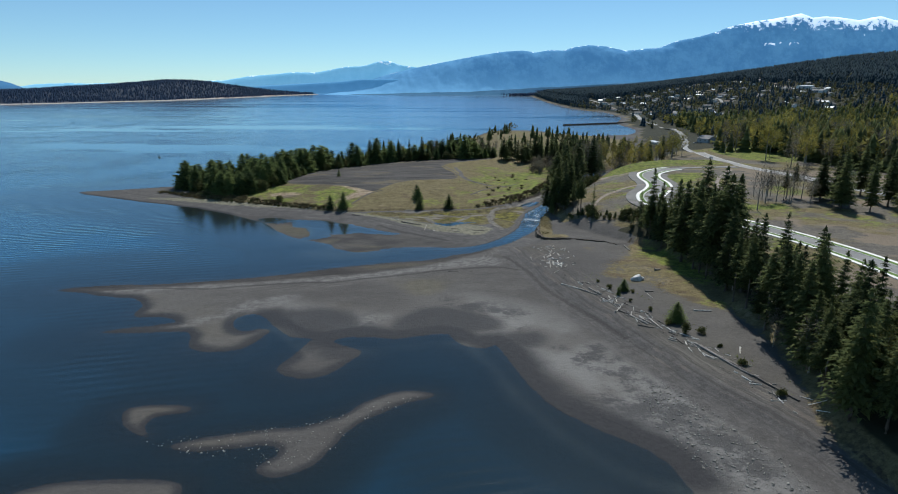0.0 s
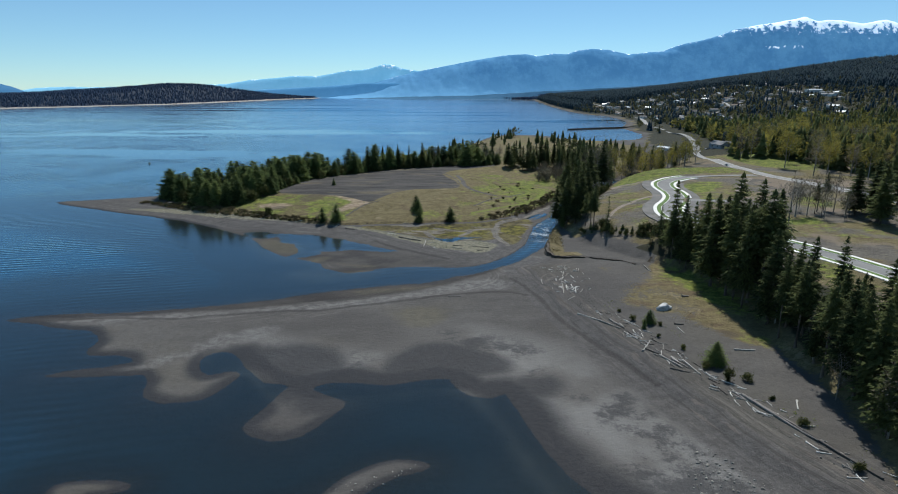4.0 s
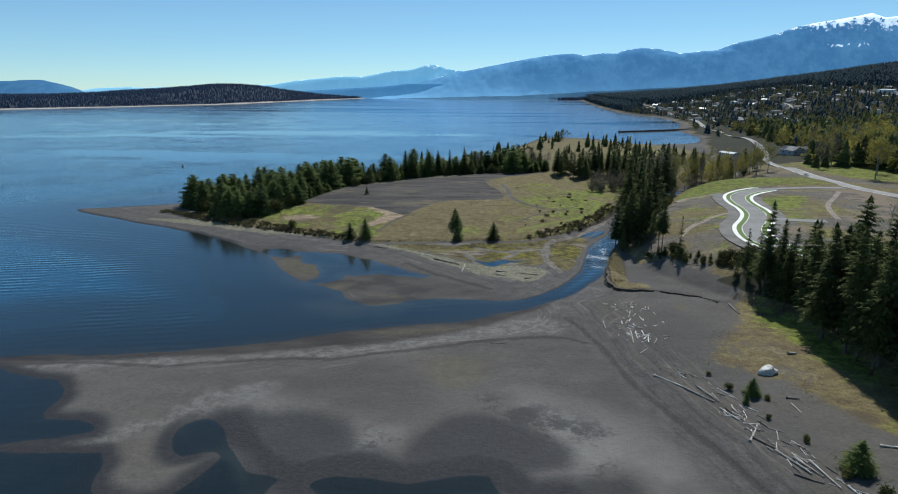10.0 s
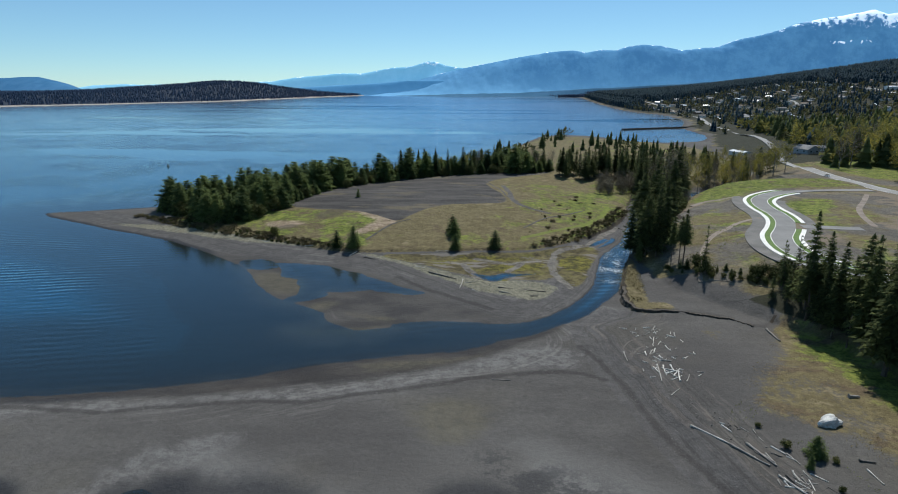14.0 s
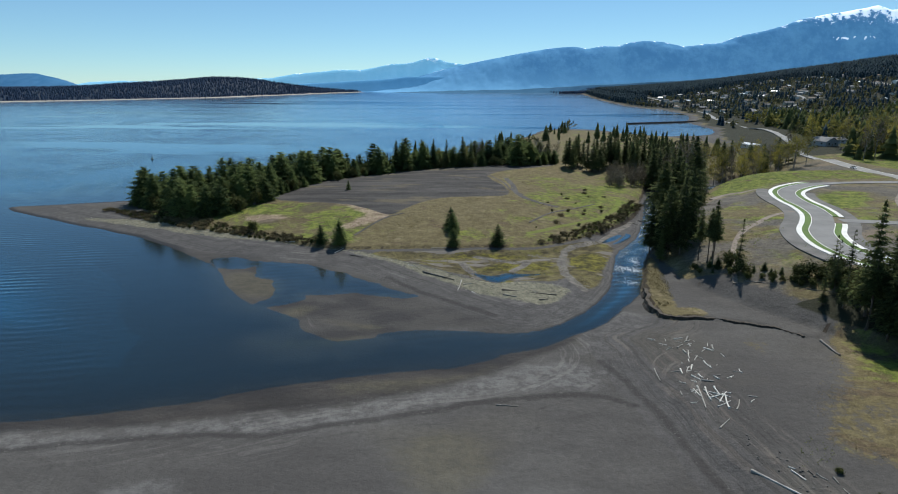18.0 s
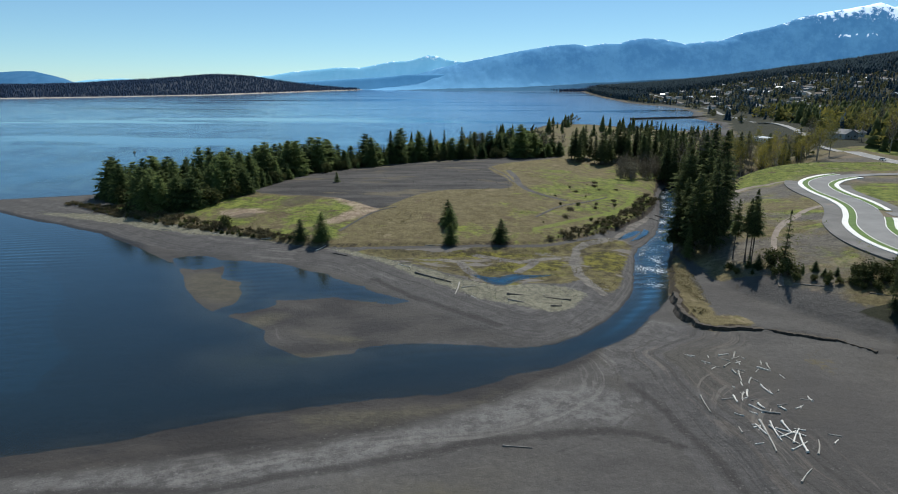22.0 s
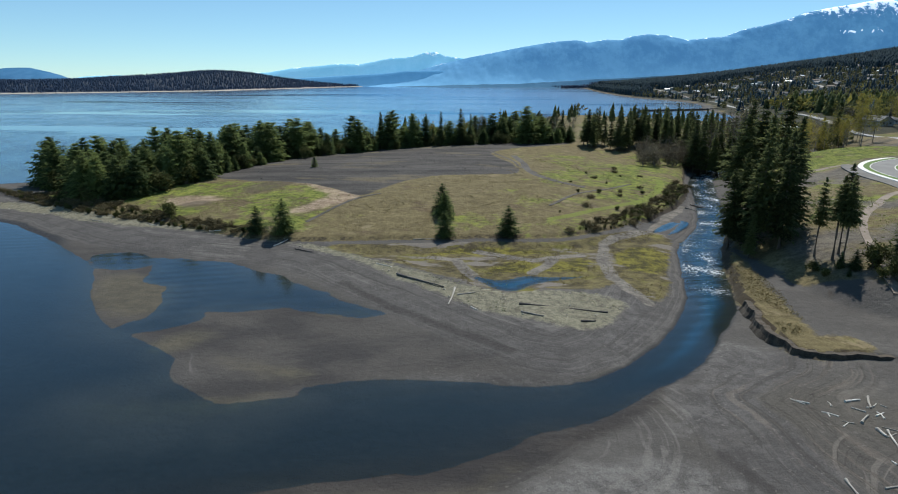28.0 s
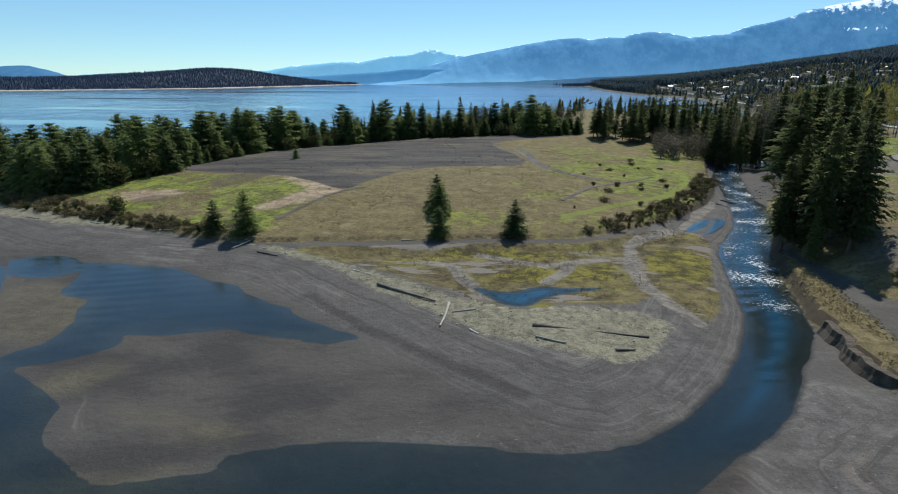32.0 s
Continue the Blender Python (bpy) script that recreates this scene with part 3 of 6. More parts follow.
def ground_material():
    n = Nodes("tidal sand, gravel, grass and soil")
    layers = []
    for key in ("zone_a", "zone_b", "zone_c", "zone_d", "zone_e", "zone_f", "zone_g"):
        a, r = n.node("ShaderNodeAttribute", attribute_name=key), n.node("ShaderNodeSeparateColor")
        n.put(r.inputs[0], a.outputs["Color"])
        layers += [*r.outputs[:3], a.outputs["Alpha"]]
    grass, marsh, ridge, plateau, lush, damp, forest, upland, band, face, mottle, flats, russet, creek, moss, path, inland, crest, strand, upper, mire, olive, bleached, soaked, tan, spot, scar, beach = layers
    big, mid, fine, grain = n.noise(0.022, 4), n.noise(0.12, 5), n.noise(0.8, 5, 0.7), n.noise(4.0, 6, 0.8)
    contour = n.noise(1.0, 4, 0.65, stretch=(0.035, 0.035, 9.0))
    hairline = n.noise(1.0, 3, 0.7, stretch=(0.10, 0.10, 34.0))
    drift = n.noise(0.07, 6, 0.65, stretch=(0.6, 1.5, 1))

    def sum2(a, wa, b, wb):
        return n.math("ADD", n.math("MULTIPLY", a, wa), n.math("MULTIPLY", b, wb))

    def zone(weight, noise, amount, width=0.12):
        return n.step(n.math("ADD", weight, n.math("MULTIPLY", n.math("SUBTRACT", noise, 0.5), amount)), 0.5 - width, 0.5 + width)

    speck = sum2(fine, 0.45, grain, 0.55)
    patchy = sum2(mid, 0.55, fine, 0.45)
    pebble, debris = n.noise(1.7, 3, 0.6), n.noise(2.3, 3, 0.6)
    blotch = n.noise(0.28, 6, 0.7)
    tone = n.math("ADD", 0.5, n.math("MULTIPLY", n.math("SUBTRACT", sum2(blotch, 0.45, speck, 0.55), 0.5), 1.5))
    # sand and gravel
    broad = n.noise(0.016, 3, 0.5)
    grit = n.math("ADD", 0.5, n.math("MULTIPLY", n.math("SUBTRACT", speck, 0.5), 1.1))
    sand = n.mix(n.step(sum2(broad, 0.6, drift, 0.4), 0.40, 0.62), (0.078, 0.074, 0.071), (0.118, 0.113, 0.106))
    sand = n.mix(n.math("MULTIPLY", n.step(big, 0.50, 0.64), 0.35), sand, (0.112, 0.102, 0.078))
    sand = n.mix(n.step(grit, 0.34, 0.66, 0.0, 0.62), sand, (0.058, 0.054, 0.052))
    curl = n.math("MULTIPLY", n.math("MAXIMUM", upper, n.math("MULTIPLY", beach, 0.4)), 0.5)
    sand = n.mix(n.math("MULTIPLY", n.step(contour, 0.54, 0.62), curl), sand, (0.175, 0.160, 0.142))
    sand = n.mix(n.math("MULTIPLY", n.step(hairline, 0.57, 0.64), curl), sand, (0.045, 0.041, 0.038))
    shingle = n.mix(n.step(tone, 0.40, 0.60), (0.078, 0.075, 0.074), (0.195, 0.190, 0.185))
    sand = n.mix(n.math("MULTIPLY", zone(n.math("MULTIPLY", bleached, 0.9), sum2(drift, 0.5, tone, 0.5), 1.6, 0.35), 0.6), sand, shingle)
    slate = n.mix(n.step(tone, 0.36, 0.64), (0.062, 0.059, 0.059), (0.102, 0.098, 0.096))
    sand = n.mix(n.math("MULTIPLY", zone(n.math("MULTIPLY", n.math("MAXIMUM", face, beach), 0.9), patchy, 0.5, 0.2), 0.75), sand, slate)
    # tide lines run along the shore and the beach crest
    for seed_, (way, run, colour_, where_, low_) in enumerate(((inland, 64 * 0.45, (0.185, 0.176, 0.165), strand, 0.54), (inland, 64 * 0.9, (0.040, 0.037, 0.036), strand, 0.54), (inland, 64 * 1.7, (0.150, 0.144, 0.136), beach, 0.55),
                                                               (crest, 64 * 0.55, (0.165, 0.143, 0.122), upper, 0.53), (crest, 64 * 0.8, (0.036, 0.033, 0.031), upper, 0.53))):
        along = n.node("ShaderNodeCombineXYZ")
        n.put(along.inputs[0], n.math("MULTIPLY", way, run))
        n.put(along.inputs[1], n.math("MULTIPLY", big, 5.0))
        along.inputs[2].default_value = 7.3 * seed_
        lines = n.step(n.noise(1.0, 4, 0.65, where=along.outputs[0]), low_, low_ + 0.09)
        sand = n.mix(n.math("MULTIPLY", n.math("MULTIPLY", lines, where_), n.step(tone, 0.3, 0.6, 0.15, 0.50)), sand, colour_)
    silt = n.mix(n.step(n.noise(0.05, 5, 0.6, stretch=(1, 1.6, 1)), 0.40, 0.62), (0.038, 0.037, 0.038), (0.070, 0.066, 0.062))
    silt = n.mix(n.step(grit, 0.35, 0.70, 0.0, 0.25), silt, (0.040, 0.038, 0.038))
    sand = n.mix(n.math("MULTIPLY", flats, 0.9), sand, silt)
    mud = n.mix(n.step(speck, 0.35, 0.65), (0.024, 0.025, 0.028), (0.044, 0.044, 0.047))
    soft_dark = n.noise(0.06, 6, 0.68)
    tidal = n.math("MULTIPLY", n.step(sum2(n.noise(0.045, 7, 0.72), 0.72, sum2(fine, 0.5, grain, 0.5), 0.28), 0.475, 0.54), n.step(mottle, 0.30, 0.85))
    pools = zone(n.math("MULTIPLY", soaked, 0.95), sum2(soft_dark, 0.55, speck, 0.45), 1.5, 0.28)
    seep = n.step(n.math("ADD", damp, n.math("MULTIPLY", n.math("SUBTRACT", soft_dark, 0.5), 0.7)), 0.18, 0.90)
    wet = n.math("MAXIMUM", n.math("MAXIMUM", seep, n.math("MULTIPLY", pools, 0.85)), n.math("MULTIPLY", tidal, 0.75))
    # pale patches of the flat, with sky sheen on wet sand painted in
    sand = n.mix(n.math("MULTIPLY", mottle, 0.7), sand, n.mix(n.step(n.noise(0.03, 4), 0.42, 0.58), (0.120, 0.114, 0.107), (0.205, 0.200, 0.193)))
    sand = n.mix(wet, sand, mud)
    ooze = n.mix(n.step(sum2(drift, 0.7, speck, 0.3), 0.42, 0.60), (0.030, 0.028, 0.028), (0.054, 0.049, 0.045))
    sand = n.mix(n.math("MULTIPLY", zone(mire, soft_dark, 0.8, 0.25), 0.85), sand, ooze)
    sand = n.mix(n.math("MULTIPLY", zone(n.math("MULTIPLY", olive, 0.9), sum2(soft_dark, 0.5, n.noise(0.25, 5, 0.7, stretch=(0.4, 1.6, 1)), 0.5), 1.8, 0.30), 0.5), sand, n.mix(n.step(tone, 0.4, 0.6), (0.085, 0.078, 0.056), (0.135, 0.122, 0.084)))
    sand = n.mix(n.math("MULTIPLY", zone(scar, fine, 0.9, 0.3), 0.7), sand, (0.042, 0.039, 0.038))
    pale = n.mix(n.step(speck, 0.38, 0.62), (0.085, 0.080, 0.062), (0.24, 0.23, 0.17))
    sand = n.mix(zone(n.math("MULTIPLY", ridge, 0.72), sum2(speck, 0.6, mid, 0.4), 1.8, 0.14), sand, pale)
    stony = n.math("MAXIMUM", n.math("MAXIMUM", bleached, n.math("MULTIPLY", band, 0.35)), n.math("MULTIPLY", upper, 0.6))
    sand = n.mix(n.math("MULTIPLY", n.step(pebble, 0.62, 0.70), n.math("ADD", 0.12, n.math("MULTIPLY", stony, 0.4))), sand, (0.21, 0.20, 0.185))
    sand = n.mix(n.math("MULTIPLY", n.step(debris, 0.37, 0.30), n.math("ADD", 0.10, n.math("MULTIPLY", stony, 0.4))), sand, (0.030, 0.027, 0.025))
    # turf, bare ground
    straw = n.mix(n.step(sum2(blotch, 0.35, speck, 0.65), 0.38, 0.62), (0.082, 0.068, 0.034), (0.180, 0.150, 0.080))
    fresh = n.mix(n.step(tone, 0.41, 0.60), (0.060, 0.082, 0.016), (0.185, 0.205, 0.045))
    rust = n.mix(n.step(speck, 0.4, 0.6), (0.062, 0.049, 0.030), (0.140, 0.106, 0.066))
    turf = n.mix(zone(n.math("MULTIPLY", lush, 0.60), sum2(n.noise(0.045, 6, 0.62), 0.65, blotch, 0.35), 3.2, 0.16), straw, fresh)
    turf = n.mix(n.step(n.math("ADD", n.noise(0.07, 6, 0.68, stretch=(1, 1.8, 1)), n.math("MULTIPLY", russet, 0.05)), 0.57, 0.65), turf, rust)
    turf = n.mix(n.math("MULTIPLY", zone(path, fine, 0.5), 0.7), turf, (0.15, 0.185, 0.035))
    turf = n.mix(n.math("MULTIPLY", n.step(n.noise(0.10, 6, 0.68), 0.58, 0.66), 0.45), turf, (0.25, 0.205, 0.135))
    turf = n.mix(n.math("MULTIPLY", zone(n.math("MULTIPLY", tan, 0.9), sum2(blotch, 0.6, mid, 0.4), 1.5, 0.2), 0.8), turf, n.mix(n.step(tone, 0.4, 0.6), (0.21, 0.155, 0.115), (0.36, 0.28, 0.215)))
    turf = n.mix(n.math("MULTIPLY", zone(n.math("MULTIPLY", spot, 0.9), sum2(blotch, 0.6, mid, 0.4), 1.5, 0.2), 0.7), turf, (0.070, 0.056, 0.045))
    turf = n.mix(n.math("MULTIPLY", n.step(pebble, 0.58, 0.70), 0.28), turf, (0.26, 0.225, 0.14))
    turf = n.mix(n.math("MULTIPLY", n.step(debris, 0.42, 0.32), 0.4), turf, (0.045, 0.043, 0.020))
    dirt = n.mix(n.step(sum2(patchy, 0.5, speck, 0.5), 0.40, 0.60), (0.072, 0.067, 0.060), (0.150, 0.135, 0.112))
    dirt = n.mix(n.math("MULTIPLY", n.step(n.noise(0.03, 4), 0.54, 0.60), 0.6), dirt, (0.205, 0.16, 0.115))
    turf = n.mix(n.math("MULTIPLY", upland, n.step(n.noise(0.032, 5, 0.62), 0.43, 0.55)), turf, dirt)
    sand = n.mix(zone(grass, sum2(fine, 0.4, n.noise(0.09, 6, 0.7), 0.6), 1.3, 0.10), sand, turf)
    bog = n.mix(n.step(sum2(blotch, 0.6, speck, 0.4), 0.40, 0.60), (0.050, 0.042, 0.026), (0.150, 0.130, 0.060))
    bog = n.mix(n.math("MULTIPLY", n.step(n.noise(0.085, 5, 0.65), 0.54, 0.64), 0.4), bog, n.mix(speck, (0.11, 0.12, 0.02), (0.22, 0.21, 0.035)))
    bog = n.mix(n.step(n.noise(0.09, 5, 0.6, stretch=(0.5, 1.4, 1)), 0.54, 0.58), bog, (0.16, 0.145, 0.13))
    bog = n.mix(zone(n.math("MULTIPLY", moss, 0.8), sum2(blotch, 0.6, fine, 0.4), 1.4, 0.14), bog, n.mix(n.step(tone, 0.42, 0.6), (0.048, 0.044, 0.018), (0.165, 0.150, 0.032)))
    sand = n.mix(zone(marsh, fine, 0.6), sand, bog)
    sand = n.mix(zone(creek, sum2(mid, 0.5, fine, 0.5), 0.9, 0.16), sand, n.mix(n.step(tone, 0.4, 0.6), (0.095, 0.088, 0.080), (0.19, 0.175, 0.155)))
    cinder = n.mix(n.step(n.noise(0.10, 6, 0.7, stretch=(0.3, 1.4, 1)), 0.36, 0.66), (0.042, 0.040, 0.039), (0.088, 0.082, 0.077))
    cinder = n.mix(n.math("MULTIPLY", n.step(n.noise(0.035, 6, 0.65, stretch=(0.6, 1.6, 1)), 0.56, 0.64), 0.7), cinder, (0.135, 0.115, 0.075))
    sand = n.mix(zone(plateau, fine, 0.5), sand, cinder)
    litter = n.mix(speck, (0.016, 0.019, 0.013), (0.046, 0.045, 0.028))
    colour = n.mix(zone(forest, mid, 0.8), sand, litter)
    # cut banks show dark peat
    up = n.node("ShaderNodeSeparateXYZ")
    n.put(up.inputs[0], n.node("ShaderNodeNewGeometry").outputs["True Normal"])
    cut = n.step(n.math("ADD", up.outputs[2], n.math("MULTIPLY", n.math("SUBTRACT", fine, 0.5), 0.25)), 0.86, 0.74)
    colour = n.mix(n.math("MULTIPLY", cut, 0.9), colour, n.mix(speck, (0.022, 0.018, 0.014), (0.075, 0.060, 0.045)))
    relief = n.math("ADD", n.math("MULTIPLY", grain, 0.16), n.math("MULTIPLY", fine, 0.5))
    return n.surface(colour, n.math("SUBTRACT", 0.94, n.math("MULTIPLY", wet, 0.34)), n.bump(relief, 1.0, 0.6), specular=n.math("SUBTRACT", 0.12, n.math("MULTIPLY", wet, 0.07)))


def water_material():
    """Clear over the shallows, deep blue-green further down: what is lost on the way through is set by the depth."""
    n = Nodes("sea water")
    split = n.node("ShaderNodeSeparateColor")
    n.put(split.inputs[0], n.node("ShaderNodeAttribute", attribute_name="depth").outputs["Color"])
    depth, rapid = split.outputs[0], split.outputs[1]
    murk = n.math("SUBTRACT", 1.0, n.math("POWER", 2.718, n.math("MULTIPLY", depth, -1.7)), clamp=True)
    swell = n.noise(0.22, 3, 0.5, stretch=(0.55, 1.6, 1))
    chop = n.noise(0.9, 3, 0.6, stretch=(0.6, 1.3, 1))
    calm = n.step(n.noise(0.0030, 5, 0.6, stretch=(0.35, 2.6, 1)), 0.36, 0.50)
    bands = n.node("ShaderNodeTexWave", bands_direction="Y")
    turned = n.node("ShaderNodeVectorRotate", rotation_type="Z_AXIS")
    n.put(turned.inputs["Vector"], n.place)
    turned.inputs["Angle"].default_value = radians(-14)
    n.put(bands.inputs["Vector"], turned.outputs[0])
    bands.inputs["Scale"].default_value, bands.inputs["Distortion"].default_value, bands.inputs["Detail"].default_value, bands.inputs["Detail Scale"].default_value = 0.085, 5.0, 3.0, 0.35
    gust = n.step(n.noise(0.018, 4, 0.6), 0.42, 0.60)
    wave = n.math("ADD", n.math("ADD", n.math("MULTIPLY", swell, 0.7), n.math("MULTIPLY", n.math("MULTIPLY", bands.outputs["Fac"], gust), 0.55)), n.math("MULTIPLY", chop, 0.35))
    bumps = n.node("ShaderNodeBump")
    n.put(bumps.inputs["Height"], wave)
    out = n.node("ShaderNodeSeparateXYZ")
    n.put(out.inputs[0], n.place)
    lull = n.step(out.outputs[1], 450.0, 1400.0, 1.0, 0.5)
    n.put(bumps.inputs["Strength"], n.math("ADD", n.math("ADD", 0.03, n.math("MULTIPLY", n.math("MULTIPLY", n.math("MULTIPLY", calm, lull), n.step(depth, 0.3, 1.6, 0.12, 1.0)), 0.5)), n.math("MULTIPLY", rapid, 0.5)))
    bumps.inputs["Distance"].default_value = 0.45
    normal = bumps.outputs[0]
    body = n.node("ShaderNodeBsdfDiffuse")
    n.put(body.inputs["Color"], n.mix(n.step(depth, 0.5, 1.5), (0.013, 0.024, 0.030), (0.010, 0.050, 0.098)))
    clear = n.node("ShaderNodeBsdfTransparent")
    clear.inputs["Color"].default_value = (0.62, 0.70, 0.70, 1)
    inner = n.node("ShaderNodeMixShader")
    n.put(inner.inputs[0], murk)
    n.put(inner.inputs[1], clear.outputs[0])
    n.put(inner.inputs[2], body.outputs[0])
    gloss = n.node("ShaderNodeBsdfGlossy")
    gloss.inputs["Color"].default_value = (0.83, 0.92, 1, 1)
    n.put(gloss.inputs["Roughness"], n.math("ADD", 0.05, n.math("MULTIPLY", calm, 0.08)))
    n.put(gloss.inputs["Normal"], normal)
    fresnel = n.node("ShaderNodeFresnel")
    fresnel.inputs["IOR"].default_value = 1.333
    n.put(fresnel.inputs["Normal"], normal)
    outer = n.node("ShaderNodeMixShader")
    n.put(outer.inputs[0], fresnel.outputs[0])
    n.put(outer.inputs[1], inner.outputs[0])
    n.put(outer.inputs[2], gloss.outputs[0])
    foam = n.node("ShaderNodeBsdfDiffuse")
    foam.inputs["Color"].default_value = (0.62, 0.66, 0.68, 1)
    white = n.node("ShaderNodeMixShader")
    n.put(white.inputs[0], n.math("MULTIPLY", rapid, n.step(n.math("ADD", n.math("MULTIPLY", n.noise(1.6, 5, 0.7), 0.6), n.math("MULTIPLY", n.noise(0.12, 3), 0.4)), 0.53, 0.60, 0.0, 0.75)))
    n.put(white.inputs[1], outer.outputs[0])
    n.put(white.inputs[2], foam.outputs[0])
    n.tree.links.new(white.outputs[0], n.out.inputs[0])
    return n.material


GROUND = ground_material()
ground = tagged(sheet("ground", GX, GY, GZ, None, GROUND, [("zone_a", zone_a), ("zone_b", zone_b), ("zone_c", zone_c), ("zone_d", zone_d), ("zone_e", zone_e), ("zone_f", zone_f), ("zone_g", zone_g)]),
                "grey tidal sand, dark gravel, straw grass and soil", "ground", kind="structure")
WATER = water_material()
sea_level = rise(GX, GY)
depth = np.clip(sea_level - GZ, 0, 9)
riffle = np.clip(inside(GX.ravel(), GY.ravel(), RIVER, 1), 0, 1).reshape(GX.shape) * ease(GY, 292, 318)
shown = (GZ - sea_level < 0.5) & ((GX < 170) | (GY > 900))
cells = shown[:-1, :-1] | shown[:-1, 1:] | shown[1:, 1:] | shown[1:, :-1]
sea = tagged(sheet("water", GX, GY, sea_level, cells, WATER, [("depth", np.stack([depth, riffle, depth, depth], -1).reshape(-1, 4))]),
             "calm blue inlet with shallow river channel", "water", kind="structure")


def pond(name, outline, level, deep, label):
    p = np.array(outline, float)
    (x0, y0), (x1, y1) = p.min(0) - 4, p.max(0) + 4
    xs, ys = np.meshgrid(np.arange(x0, x1, 0.7), np.arange(y0, y1, 0.7))
    ground_here = height(xs.ravel(), ys.ravel()).reshape(xs.shape)
    wet = (ground_here < level + 0.1) & (inside(xs.ravel(), ys.ravel(), outline).reshape(xs.shape) > -3)
    cells = wet[:-1, :-1] | wet[:-1, 1:] | wet[1:, 1:] | wet[1:, :-1]
    d = np.clip(level - ground_here, 0, 3) * deep
    return tagged(sheet(name, xs, ys, np.full(xs.shape, level), cells, WATER, [("depth", np.stack([d, 0 * d, d, d], -1).reshape(-1, 4))]), label, "water", kind="structure")


pond("water_pond", MARSH_POND, 1.0, 6, "shallow blue pond in the salt marsh")
pond("water_side_pond", SIDE_POND, 0.8, 6, "small pool at the foot of the hill")


def ground_at(x, y):
    return float(height(np.array([x]), np.array([y]))[0])

# ---------------------------------------------------------------- distance: island, mountains
def part(name, bm, material, parent=None, label=""):
    """Links a bmesh (or verts and faces) as one mesh object under a thing or a part."""
    mesh = bpy.data.meshes.new(name)
    if isinstance(bm, bmesh.types.BMesh):
        bm.to_mesh(mesh)
        bm.free()
    else:
        mesh.from_pydata(bm[0], [], bm[1])
        mesh.update()
    mesh.materials.append(material)
    ob = new(name, mesh)
    ob.parent = parent
    if label:
        ob["label"] = label
    return ob


def root(name, m, label, category, group="", kind=""):
    ob = new(name)
    ob.empty_display_size = 0.5
    ob.matrix_basis = m
    return tagged(ob, label, category, group, kind)


ISLAND = [(-2500, 1350), (-1900, 1980), (-1760, 2150), (-1640, 2390), (-1540, 2560), (-1430, 2850), (-1300, 3100), (-1190, 3600), (-1030, 4200), (-900, 4520), (-868, 4630), (-960, 4680),
          (-1300, 4600), (-1900, 4200), (-2600, 3300), (-3200, 2000)]


def island_height(x, y):
    d = inside(x, y, ISLAND)
    along = np.hypot(x + 1480, (y - 3760) * 0.9)
    top = 26 + 60 * np.exp(-((along / 520) ** 2)) + 8 * np.exp(-((np.hypot(x + 1700, y - 2700) / 700) ** 2)) + 14 * rough(x, y, 260, 41)
    return np.where(d > 0, 4 * ease(d, 0, 25) + top * ease(d, 10, 330), np.maximum(d * 0.05, -4)) + rise(x, y)


ix, iy = np.meshgrid(np.arange(-2700, -760, 26.0), np.arange(1350, 4720, 26.0))
iz = island_height(ix.ravel(), iy.ravel()).reshape(ix.shape)
isle_keep = (iz > rise(ix, iy) - 3)[:-1, :-1]
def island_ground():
    """Dark wooded soil above, with blue distance haze painted into it, pale rock along the tide line."""
    n = Nodes("haze-tinted island soil, shore rock")
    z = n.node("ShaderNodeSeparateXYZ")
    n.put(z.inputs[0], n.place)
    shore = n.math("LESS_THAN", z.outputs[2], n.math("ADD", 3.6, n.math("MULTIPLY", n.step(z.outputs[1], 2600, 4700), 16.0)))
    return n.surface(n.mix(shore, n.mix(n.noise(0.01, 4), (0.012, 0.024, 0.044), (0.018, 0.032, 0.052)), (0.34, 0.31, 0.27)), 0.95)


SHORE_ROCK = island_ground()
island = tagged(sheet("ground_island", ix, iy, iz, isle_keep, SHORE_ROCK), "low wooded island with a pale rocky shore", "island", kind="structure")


def ridge_line(points, x):
    p = np.array(points, float)
    return np.interp(x, p[:, 0], p[:, 1])


